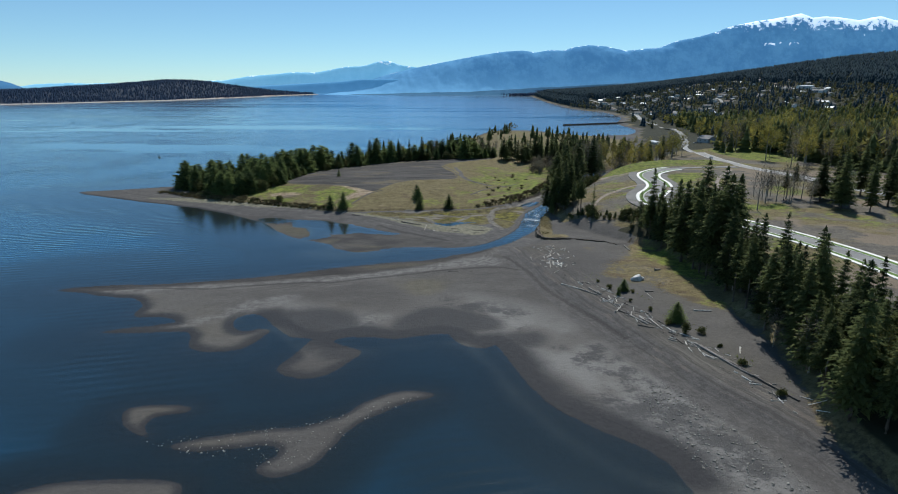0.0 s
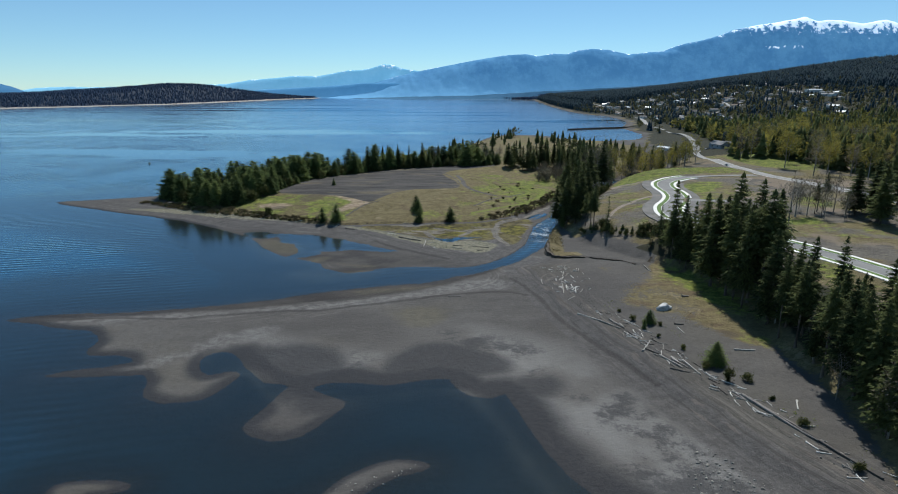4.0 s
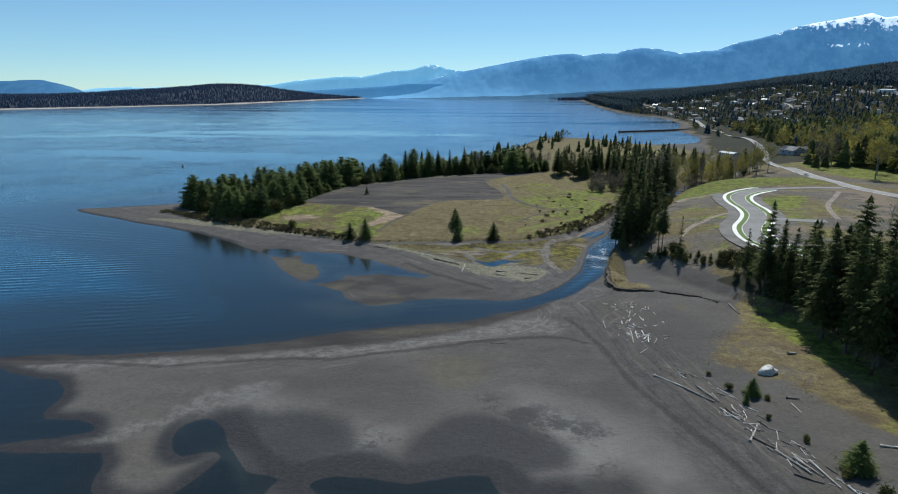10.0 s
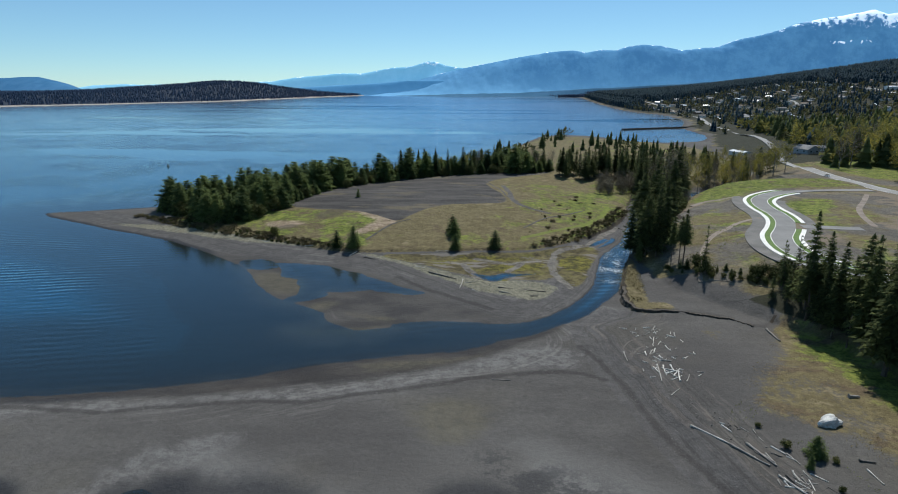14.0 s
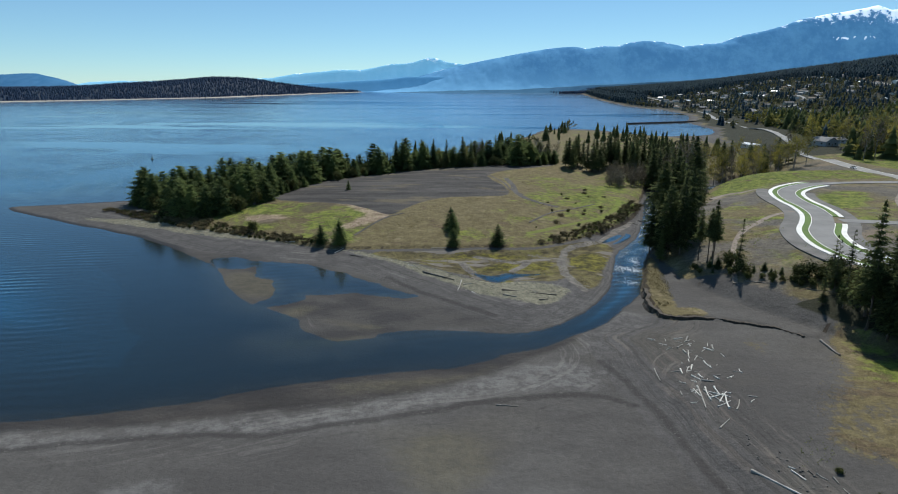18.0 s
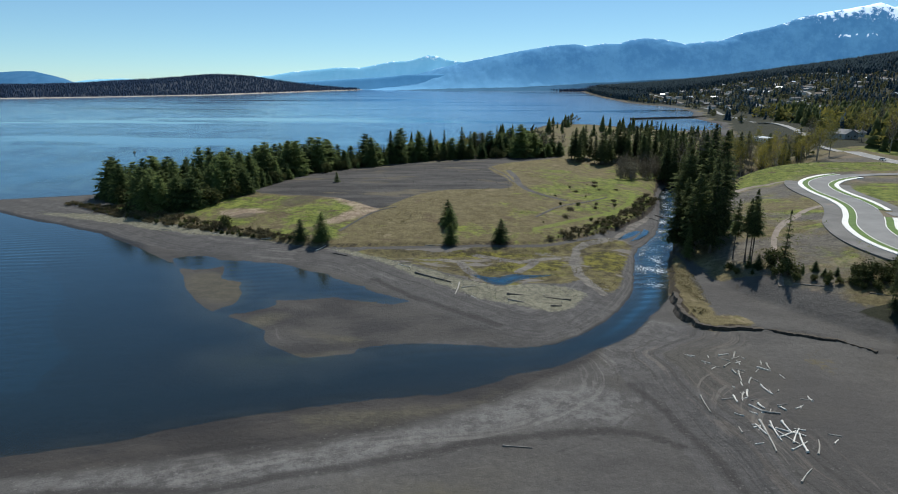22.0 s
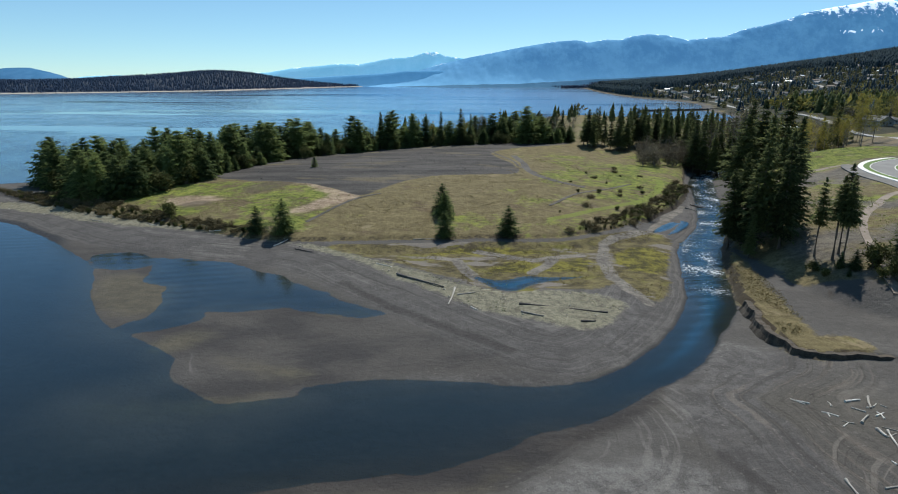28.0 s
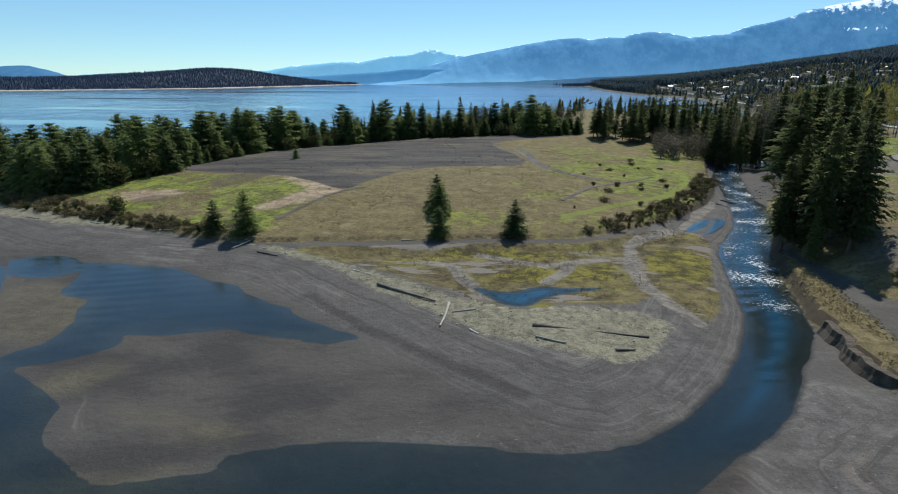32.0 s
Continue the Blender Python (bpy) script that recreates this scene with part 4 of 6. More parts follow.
def mountains(name, crest, x0, x1, y0, y1, rugged, material, label, seed, cover=((0, 0), (1, 0))):
    """A range that climbs from y0 to its crest line near y1; cover: how far the snow reaches below the crest, by x."""
    xs, ys = np.meshgrid(np.arange(x0, x1, 9.0), np.linspace(y0, y1, 46))
    t = (ys - y0) / (y1 - y0)
    top = ridge_line(crest, xs) + rugged * 26 * rough(xs, ys, 60, seed) - 8
    below = 1 - ease(t, 0.72, 0.94)
    folds = np.abs(rough(xs + 0.5 * ys, ys * 0.6, 330, seed + 3, 4))
    z = top * ease(t, 0.0, 0.94) ** 1.15 * (1 - 1.2 * rugged * folds * below) + rugged * top * below * (0.55 * rough(xs, ys, 90, seed + 5, 4) + 0.75 * rough(xs, ys * 0.3, 230, seed + 6, 3))
    reach = ridge_line(cover, xs)
    drop = ridge_line(crest, xs) - z - 8
    snow = np.where(reach > 1, 0.60 + 0.30 * ease(reach, 60, 150) - 0.75 * drop / np.maximum(reach, 1), 0)
    snow = np.maximum(snow, 0.9 * (np.abs(z - 392 - 14 * rough(xs, ys, 40, 4)) < 8) * ease(xs, 2430, 2480) * ease(xs, 2800, 2740)) if reach.max() > 60 else snow
    snow = np.clip(snow, 0, 1).ravel()
    return tagged(sheet(name, xs, ys, np.maximum(z, 0) + 8, None, material, [("snow", np.stack([snow] * 4, -1))]), label, "mountains", kind="structure")


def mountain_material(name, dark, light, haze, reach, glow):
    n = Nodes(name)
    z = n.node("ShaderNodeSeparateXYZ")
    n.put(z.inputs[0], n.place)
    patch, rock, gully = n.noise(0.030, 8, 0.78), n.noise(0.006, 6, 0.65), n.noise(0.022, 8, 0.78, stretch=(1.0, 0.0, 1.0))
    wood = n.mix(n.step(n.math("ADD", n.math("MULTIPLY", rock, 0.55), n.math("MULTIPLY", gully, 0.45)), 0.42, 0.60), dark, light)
    # distance haze painted into the colour, thicker toward the foot
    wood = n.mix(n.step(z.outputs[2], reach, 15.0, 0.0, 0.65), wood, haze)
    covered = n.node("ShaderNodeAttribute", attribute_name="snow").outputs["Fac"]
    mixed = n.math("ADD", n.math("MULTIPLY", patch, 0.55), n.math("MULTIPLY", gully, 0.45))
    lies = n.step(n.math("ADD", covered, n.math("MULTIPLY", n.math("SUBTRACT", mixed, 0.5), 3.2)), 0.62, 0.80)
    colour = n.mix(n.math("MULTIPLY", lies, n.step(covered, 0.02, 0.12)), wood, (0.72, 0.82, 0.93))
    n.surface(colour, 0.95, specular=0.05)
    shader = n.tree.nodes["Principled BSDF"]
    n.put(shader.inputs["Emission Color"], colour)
    # emission stands in for hazy air brightening the shaded slopes
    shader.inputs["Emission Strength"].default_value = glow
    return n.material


# the blues of all five ranges are distance haze put into the colour
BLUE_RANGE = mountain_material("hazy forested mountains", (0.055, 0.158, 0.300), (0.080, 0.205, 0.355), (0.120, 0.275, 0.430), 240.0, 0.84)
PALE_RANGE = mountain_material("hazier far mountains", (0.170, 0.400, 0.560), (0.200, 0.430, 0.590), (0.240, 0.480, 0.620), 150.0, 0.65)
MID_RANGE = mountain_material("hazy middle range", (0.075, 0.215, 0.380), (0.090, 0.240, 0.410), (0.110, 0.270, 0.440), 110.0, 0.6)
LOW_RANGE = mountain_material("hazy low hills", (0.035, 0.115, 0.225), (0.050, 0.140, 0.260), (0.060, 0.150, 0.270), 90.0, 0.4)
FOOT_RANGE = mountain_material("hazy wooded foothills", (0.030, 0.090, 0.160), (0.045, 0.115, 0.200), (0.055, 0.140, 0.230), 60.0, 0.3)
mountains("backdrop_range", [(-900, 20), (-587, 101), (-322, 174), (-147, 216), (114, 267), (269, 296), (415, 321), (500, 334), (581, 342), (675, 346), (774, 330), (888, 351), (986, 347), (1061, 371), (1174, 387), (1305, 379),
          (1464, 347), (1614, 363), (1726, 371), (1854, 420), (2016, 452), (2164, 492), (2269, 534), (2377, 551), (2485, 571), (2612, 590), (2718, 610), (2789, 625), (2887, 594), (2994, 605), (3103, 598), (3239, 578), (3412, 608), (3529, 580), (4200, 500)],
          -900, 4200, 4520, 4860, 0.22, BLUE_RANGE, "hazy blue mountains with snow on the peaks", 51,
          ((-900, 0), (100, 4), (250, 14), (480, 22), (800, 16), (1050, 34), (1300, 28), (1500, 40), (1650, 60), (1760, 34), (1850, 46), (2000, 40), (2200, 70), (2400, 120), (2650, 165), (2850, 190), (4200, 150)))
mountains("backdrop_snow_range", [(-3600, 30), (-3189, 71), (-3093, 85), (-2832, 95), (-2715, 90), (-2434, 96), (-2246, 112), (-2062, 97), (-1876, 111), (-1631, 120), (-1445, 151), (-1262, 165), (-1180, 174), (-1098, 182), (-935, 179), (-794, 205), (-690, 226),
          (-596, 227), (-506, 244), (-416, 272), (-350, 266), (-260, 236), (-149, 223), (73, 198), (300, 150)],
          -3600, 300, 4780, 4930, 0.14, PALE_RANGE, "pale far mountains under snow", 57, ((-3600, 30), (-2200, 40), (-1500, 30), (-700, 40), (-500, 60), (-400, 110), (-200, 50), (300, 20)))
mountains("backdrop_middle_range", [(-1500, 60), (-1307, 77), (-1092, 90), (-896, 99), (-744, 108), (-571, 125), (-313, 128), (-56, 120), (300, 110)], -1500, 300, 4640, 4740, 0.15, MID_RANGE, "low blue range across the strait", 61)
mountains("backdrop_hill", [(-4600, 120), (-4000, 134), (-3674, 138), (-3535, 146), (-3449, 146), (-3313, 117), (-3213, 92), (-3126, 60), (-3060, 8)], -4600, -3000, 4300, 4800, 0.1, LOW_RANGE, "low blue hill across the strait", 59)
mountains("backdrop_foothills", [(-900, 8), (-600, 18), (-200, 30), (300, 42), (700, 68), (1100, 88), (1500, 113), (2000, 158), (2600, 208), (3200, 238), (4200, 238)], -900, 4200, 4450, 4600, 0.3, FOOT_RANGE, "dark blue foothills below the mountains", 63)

# ---------------------------------------------------------------- trees
def tube(points, radii, sides=6):
    """Rings along a line: vertices and faces of a tapered limb."""
    verts, faces = [], []
    for k, (p, r) in enumerate(zip(points, radii)):
        a, b = Vector(points[max(k - 1, 0)]), Vector(points[min(k + 1, len(points) - 1)])
        q = (b - a).to_track_quat("Z", "Y")
        for s in range(sides):
            w = 2 * math.pi * s / sides
            verts.append(Vector(p) + q @ Vector((r * math.cos(w), r * math.sin(w), 0)))
        if k:
            for s in range(sides):
                i, j = (k - 1) * sides + s, (k - 1) * sides + (s + 1) % sides
                faces.append((i, j, j + sides, i + sides))
    faces.append(tuple(range(sides))[::-1])
    faces.append(tuple(range(len(verts) - sides, len(verts))))
    return [tuple(v) for v in verts], faces


def joined(*pieces):
    verts, faces = [], []
    for v, f in pieces:
        n = len(verts)
        verts += v
        faces += [tuple(i + n for i in face) for face in f]
    return verts, faces


def conifer_crown(rng, tall, wide, base, whorls, arms, droop, ragged, twigs=5, size=1.0, taper=0.72):
    """Drooping sprays of needles on whorls of branches: loose triangles, wide below and narrow above."""
    verts, faces = [], []
    for k in range(whorls):
        u = (k + rng.random() * 0.8) / whorls
        z = tall * (base + (1 - base) * u)
        full = wide * (1 - u) ** taper * (1.0 if u > 0.12 else 0.72 + 2.3 * u) + 0.03 * wide
        for m in range(max(3, round(arms * (1 - 0.45 * u)))):
            w = 2 * math.pi * (m + rng.random() * 0.9) / arms + k * 2.4
            far = full * (1 + ragged * (rng.random() - 0.6))
            if rng.random() < ragged * 0.16:
                continue
            rise_ = (0.35 * u - droop * (1 - u)) * far
            c, s = math.cos(w), math.sin(w)
            for g in range(twigs):
                f = (g + 0.35 + 0.5 * rng.random()) / twigs
                px, py = c * far * f, s * far * f
                pz = z + rise_ * f * f + 0.02 * tall * (rng.random() - 0.5)
                spread = size * (0.16 + 0.30 * (1 - 0.55 * f)) * (0.5 * full + 0.12 * wide)
                for side in (-1, 1):
                    a = w + side * (0.55 + 0.7 * rng.random())
                    l = spread * (0.8 + 0.8 * rng.random())
                    tip = (px + math.cos(a) * l, py + math.sin(a) * l, pz - l * (0.15 + 0.5 * rng.random()))
                    b = w + side * (1.7 + rng.random())
                    back = (px + math.cos(b) * l * 0.55, py + math.sin(b) * l * 0.55, pz - l * (0.35 * rng.random()) + 0.1 * l)
                    n = len(verts)
                    verts += [(px, py, pz + 0.12 * l), tip, back]
                    faces.append((n, n + 1, n + 2))
    for k in range(6):
        w = k * 2.1
        n, r = len(verts), 0.02 * tall
        verts += [(0, 0, tall * 1.01), (math.cos(w) * r, math.sin(w) * r, tall * 0.95), (math.cos(w + 1.3) * r, math.sin(w + 1.3) * r, tall * 0.94)]
        faces.append((n, n + 1, n + 2))
    return verts, faces


def conifer_trunk(rng, tall, thick, base, lean=0.0):
    pts = [(lean * tall * t * t, 0.01 * tall * math.sin(5 * t + rng.random()), tall * t - 0.6 * (t == 0)) for t in (0, 0.05, 0.3, 0.6, 0.97)]
    pieces = [tube(pts, [thick * 1.35, thick, thick * 0.75, thick * 0.42, 0.03], 7)]
    for k in range(5):
        z = tall * (0.1 + base * rng.random())
        w = rng.random() * 6.28
        r = thick * 3.5 * (0.6 + rng.random())
        pieces.append(tube([(0, 0, z), (math.cos(w) * r, math.sin(w) * r, z - 0.2 * r)], [0.09, 0.03], 4))
    return joined(*pieces)


def leafy_tree(rng, tall, wide, leaves, leaf, low=0.3, thick=0.3, limbs=9):
    """Trunk with forking limbs, and clumps of small leaves or twigs about their ends."""
    trunk = [tube([(0, 0, -0.5), (0.1, 0, tall * 0.25), (0.2, 0.15, tall * 0.55), (0.1, 0.2, tall * 0.9)], [thick * 1.2, thick, thick * 0.6, 0.05], 7)]
    ends = []
    for k in range(limbs):
        z0 = tall * (low + (0.82 - low) * (k + rng.random()) / limbs)
        w = k * 2.4 + rng.random()
        r = wide * (0.55 + 0.5 * rng.random()) * (1.15 - 0.7 * (z0 / tall - low))
        up = tall * (0.10 + 0.16 * rng.random())
        mid = (math.cos(w) * r * 0.5, math.sin(w) * r * 0.5, z0 + up * 0.5)
        end = (math.cos(w + 0.2) * r, math.sin(w + 0.2) * r, z0 + up)
        trunk.append(tube([(0.12, 0.08, z0), mid, end], [thick * 0.4, thick * 0.24, 0.03], 5))
        ends += [mid, end, tuple(0.5 * (a + b) for a, b in zip(mid, end))]
        for s in (-1, 1):
            tip = (end[0] * 0.9 + s * rng.random() * r * 0.5, end[1] * 0.9 - s * rng.random() * r * 0.5, end[2] + rng.random() * up)
            trunk.append(tube([mid, tip], [thick * 0.16, 0.02], 4))
            ends.append(tip)
    ends.append((0.1, 0.2, tall * 0.93))
    verts, faces = [], []
    for k in range(leaves):
        e = ends[rng.randrange(len(ends))]
        g = [rng.gauss(0, 1) for _ in range(3)]
        c = Vector(e) + Vector((g[0] * wide * 0.19, g[1] * wide * 0.19, g[2] * tall * 0.045))
        d = [Vector((rng.gauss(0, 1), rng.gauss(0, 1), rng.gauss(0, 0.7))) * leaf for _ in range(2)]
        n = len(verts)
        verts += [tuple(c), tuple(c + d[0]), tuple(c + d[1])]
        faces.append((n, n + 1, n + 2))
    return joined(*trunk), (verts, faces)


def bush_crown(rng, tall, wide, leaves, leaf):
    verts, faces = [], []
    lobes = [(rng.gauss(0, wide * 0.28), rng.gauss(0, wide * 0.28), tall * (0.25 + 0.5 * rng.random())) for _ in range(7)]
    for k in range(leaves):
        e = lobes[k % 7]
        c = Vector((e[0] + rng.gauss(0, wide * 0.2), e[1] + rng.gauss(0, wide * 0.2), max(0.05, e[2] + rng.gauss(0, tall * 0.17))))
        d = [Vector((rng.gauss(0, 1), rng.gauss(0, 1), rng.gauss(0, 0.9))) * leaf for _ in range(2)]
        n = len(verts)
        verts += [tuple(c), tuple(c + d[0]), tuple(c + d[1])]
        faces.append((n, n + 1, n + 2))
    stems = [tube([(0, 0, -0.2), (e[0] * 0.6, e[1] * 0.6, e[2])], [0.07, 0.02], 4) for e in lobes]
    return joined(*stems), (verts, faces)


def make_kind(kind, variant):
    """Trunk and crown of one kind of tree, one unit of its usual height."""
    rng = random.Random(f"{kind}{variant}")
    if kind == "fir":
        tall = 30
        return tall, conifer_trunk(rng, tall, 0.42, 0.3), conifer_crown(rng, tall, 5.0, 0.10 + 0.12 * rng.random(), 32, 9, 0.30, 0.8, 6, 1.1), BARK, FIR
    if kind == "high_fir":
        tall = 30
        return tall, conifer_trunk(rng, tall, 0.40, 0.5, 0.02), conifer_crown(rng, tall, 4.4, 0.36 + 0.15 * rng.random(), 24, 9, 0.25, 0.9, 6, 1.1), BARK, FIR
    if kind == "spruce":
        tall = 10
        return tall, conifer_trunk(rng, tall, 0.17, 0.1), conifer_crown(rng, tall, 3.3, 0.02, 26, 11, 0.10, 0.55, 7, 0.8), BARK, SPRUCE
    if kind == "shore_spruce":
        tall = 15
        return tall, conifer_trunk(rng, tall, 0.2, 0.1), conifer_crown(rng, tall, 5.2, 0.02, 26, 11, 0.10, 0.75, 7, 1.0, 0.52), BARK, SPRUCE
    if kind == "thin_fir":
        tall = 16
        return tall, conifer_trunk(rng, tall, 0.2, 0.15, 0.03), conifer_crown(rng, tall, 2.3, 0.12, 22, 7, 0.55, 0.7, 5), BARK, FIR
    if kind == "leafy":
        tall = 24
        return (tall, *leafy_tree(rng, tall, 5.2, 2600, 0.34, 0.28, 0.26), GREY_BARK, OLIVE)
    if kind == "bare":
        tall = 20
        return (tall, *leafy_tree(rng, tall, 4.2, 1500, 0.26, 0.25, 0.24, 12), GREY_BARK, BARE)
    if kind == "dead":
        tall = 21
        return (tall, *leafy_tree(rng, tall, 4.0, 60, 0.3, 0.2, 0.26, 12), GREY_BARK, BARE)
    if kind == "shrub":
        return (3, *bush_crown(rng, 3, 1.9, 1300, 0.19), BARK, SHRUB)
    if kind == "broom":
        return (2, *bush_crown(rng, 2, 2.6, 800, 0.19), BARK, BROOM)
    tall = 7
    return (tall, *bush_crown(rng, tall, 3.3, 900, 0.24), GREY_BARK, BARE)


NAMES = {"fir": ("fir_tree", "fir tree"), "high_fir": ("fir_tree", "fir tree"), "spruce": ("spruce_tree", "spruce tree"), "shore_spruce": ("spruce_tree", "spruce tree"), "thin_fir": ("fir_tree", "fir tree"),
         "leafy": ("alder_tree", "tree"), "bare": ("alder_tree", "tree"), "dead": ("dead_tree", "tree"), "shrub": ("shrub", "shrub"), "broom": ("scrub_bush", "bush"), "willow": ("willow_thicket", "bush")}
VARIANTS = {"fir": 4, "high_fir": 4, "spruce": 3, "shore_spruce": 4, "leafy": 3, "bare": 3, "shrub": 3, "broom": 3}
planted = {}


def plant(kind, x, y, tall, label, group="", turn=None, z=None, widen=1.0):
    variant = int(abs(x * 7.3 + y * 3.1)) % VARIANTS.get(kind, 1)
    turn = (x * 53.7 + y * 91.3) % 360 if turn is None else turn
    if z is None:
        z = ground_at(x, y)
    if (kind, variant) not in planted:
        usual, trunk, crown, bark, leaves = make_kind(kind, variant)
        ob = root(NAMES[kind][0], pose(0, 0, 0), label, NAMES[kind][1])
        part("trunk", trunk, bark, ob)
        part("crown", crown, leaves, ob)
        planted[kind, variant] = (usual, ob)
        usual, fresh = usual, True
    else:
        (usual, ob), fresh = planted[kind, variant], False
    s = tall / usual
    m = pose(x, y, z - 0.1, 0, 0, turn) @ Matrix.Diagonal((s * widen, s * widen, s, 1))
    if fresh:
        ob.matrix_basis = m
        made = ob
    else:
        made = ob.copy()
        scene.collection.objects.link(made)
        made.matrix_basis = m
        for child in ob.children:
            c = child.copy()
            scene.collection.objects.link(c)
            c.parent = made
    return tagged(made, label, NAMES[kind][1], group)


def scattered(outline, gap, seed, most=999):
    """Places inside an outline, no two nearer than gap."""
    rng = random.Random(seed)
    p = np.array(outline, float)
    (x0, y0), (x1, y1) = p.min(0), p.max(0)
    tries = np.array([(x0 + rng.random() * (x1 - x0), y0 + rng.random() * (y1 - y0)) for _ in range(int((x1 - x0) * (y1 - y0) / gap**2 * 6) + 20)])
    tries = tries[inside(tries[:, 0], tries[:, 1], outline, 1) > 0]
    kept = np.zeros((0, 2))
    for q in tries:
        if len(kept) >= most:
            break
        if not len(kept) or np.min(np.hypot(*(kept - q).T)) > gap:
            kept = np.vstack([kept, q])
    return kept


def wood(kinds, outline, gap, low, high, label, group, seed, most=999):
    rng = random.Random(seed)
    places = scattered(outline, gap, seed, most)
    levels = height(places[:, 0], places[:, 1]) if len(places) else []
    for (x, y), z in zip(places, levels):
        plant(rng.choice(kinds), float(x), float(y), low + (high - low) * rng.random() ** 1.35, label, group, z=float(z), widen=0.85 + 0.55 * rng.random())


# single trees on the hill's foot and the beach
for x, y, tall in ((-52.5, 335.5, 9.6), (-59.9, 336.0, 7.4)):
    plant("spruce", x, y, tall, "small dark spruce at the edge of the gravel spit", "spruces by the marsh", widen=1.35)
for x, y, tall in ((-9.7, 336.6, 7.0), (-11.7, 357.5, 8.6), (-10.6, 351.0, 8.0), (7.0, 339.0, 8.0)):
    plant("spruce", x, y, tall, "small dark spruce on the grassy hill slope", "spruces by the marsh", widen=1.35)
plant("shrub", -92.9, 353.5, 4.2, "rounded dark green shrub on the spit's ridge", widen=1.0)
plant("spruce", -69.0, 428.0, 5.2, "lone small spruce on the dark gravel plateau")
plant("thin_fir", 79.0, 297.5, 16.0, "slim leaning fir with drooping branches beside bare soil")
plant("thin_fir", 96.0, 277.0, 14.0, "slim fir above the sandy terrace")
plant("dead", 156.0, 285.0, 21.0, "tall bare leafless tree beside the new road")
SPIT_FRONT = [(-186, 418), (-165, 401), (-142, 386), (-127, 371), (-118, 379), (-106, 394), (-102, 420), (-97, 455), (-70, 494), (-95, 520), (-118, 490), (-140, 455), (-165, 438)]
wood(["shore_spruce"], SPIT_FRONT, 4.6, 6, 20, "green shore spruce in the row along the spit", "spruces along the spit", 3, 140)
wood(["shore_spruce", "shore_spruce", "fir"], [(-70, 494), (-40, 513), (-7, 525), (42, 539), (58, 552), (40, 572), (-20, 560), (-60, 540), (-85, 515)], 4.4, 8, 21, "green spruce at the back of the gravel plateau", "spruces along the spit", 4, 105)
wood(["shore_spruce", "shrub"], [(-182, 416), (-165, 399), (-142, 384), (-127, 369), (-117, 376), (-104, 392), (-99, 420), (-94, 452), (-97, 456), (-106, 420), (-110, 396), (-122, 384), (-142, 394)], 5.0, 3.5, 8, "low young spruce in front of the shore row", "young spruces along the spit", 27, 34)
wood(["shore_spruce", "shrub"], [(-92, 456), (-66, 492), (-36, 510), (-6, 522), (42, 536), (44, 541), (-8, 527), (-42, 516), (-72, 497)], 5.5, 3, 7.5, "low young spruce at the plateau's edge", "young spruces along the spit", 28, 30)
wood(["bare", "leafy"], [(-30, 530), (20, 545), (60, 560), (40, 580), (-20, 565)], 10, 11, 15, "grey alder among the shore spruces", "alders behind the plateau", 5, 10)
wood(["fir"], [(58, 523), (66, 515), (80, 520), (84, 535), (70, 545), (58, 538)], 4.4, 18, 22, "dark fir in a tight clump beyond the hill", "fir clump beyond the hill", 6, 14)
wood(["fir"], [(86, 525), (104, 518), (122, 525), (130, 545), (105, 560), (88, 548)], 5.2, 20, 25, "dark fir in the wood behind the river", "firs behind the river", 7, 22)
wood(["fir", "fir", "bare"], [(102, 480), (112, 470), (124, 466), (132, 478), (134, 505), (118, 512), (106, 500)], 4.6, 20, 34, "tall dark fir on the upper river bank", "firs behind the river", 8, 24)
wood(["fir", "fir", "thin_fir"], [(60, 320), (60.5, 332), (65, 346), (72, 360), (77, 366), (72, 350), (66, 340), (65, 326), (65, 318)], 2.8, 9, 22, "young fir at the river edge of the grove", "firs of the river grove", 33, 7)
wood(["fir", "high_fir", "high_fir"], [(67, 345), (65, 333), (66, 322), (68, 319), (71, 318), (75, 326), (80, 342), (85, 358), (83, 366), (78, 362), (71, 353)], 5.0, 17, 33, "tall dark fir in the grove beside the river", "firs of the river grove", 9, 42)
wood(["high_fir"], [(70, 308), (74, 305), (77, 310), (73, 314)], 2.4, 16, 22, "fir with a bare lower trunk at the grove's edge", "firs of the river grove", 10, 4)
SOUTH_WOOD = [(96, 196), (94, 182), (92, 168), (91, 156), (89, 135), (85, 120), (82, 104), (83, 88), (90, 60), (100, 30), (108, 30), (100, 90), (102, 130), (103, 168), (106, 196)]
HIGH_WOOD = [(93, 200), (95, 215), (96, 233), (106, 235), (111, 216), (108, 199)]
NORTH_WOOD = [(93, 262), (95, 247), (97, 238), (104, 240), (104, 256), (100, 266)]
wood(["fir", "fir", "high_fir"], SOUTH_WOOD, 4.4, 17, 29, "dark fir in the wood above the beach", "firs above the beach", 11, 100)
wood(["fir", "high_fir"], HIGH_WOOD, 4.2, 28, 37, "tall dark fir in the wood above the beach", "firs above the beach", 31, 26)
wood(["fir", "high_fir"], NORTH_WOOD, 4.0, 16, 31, "dark fir at the north end of the beach wood", "firs above the beach", 32, 24)
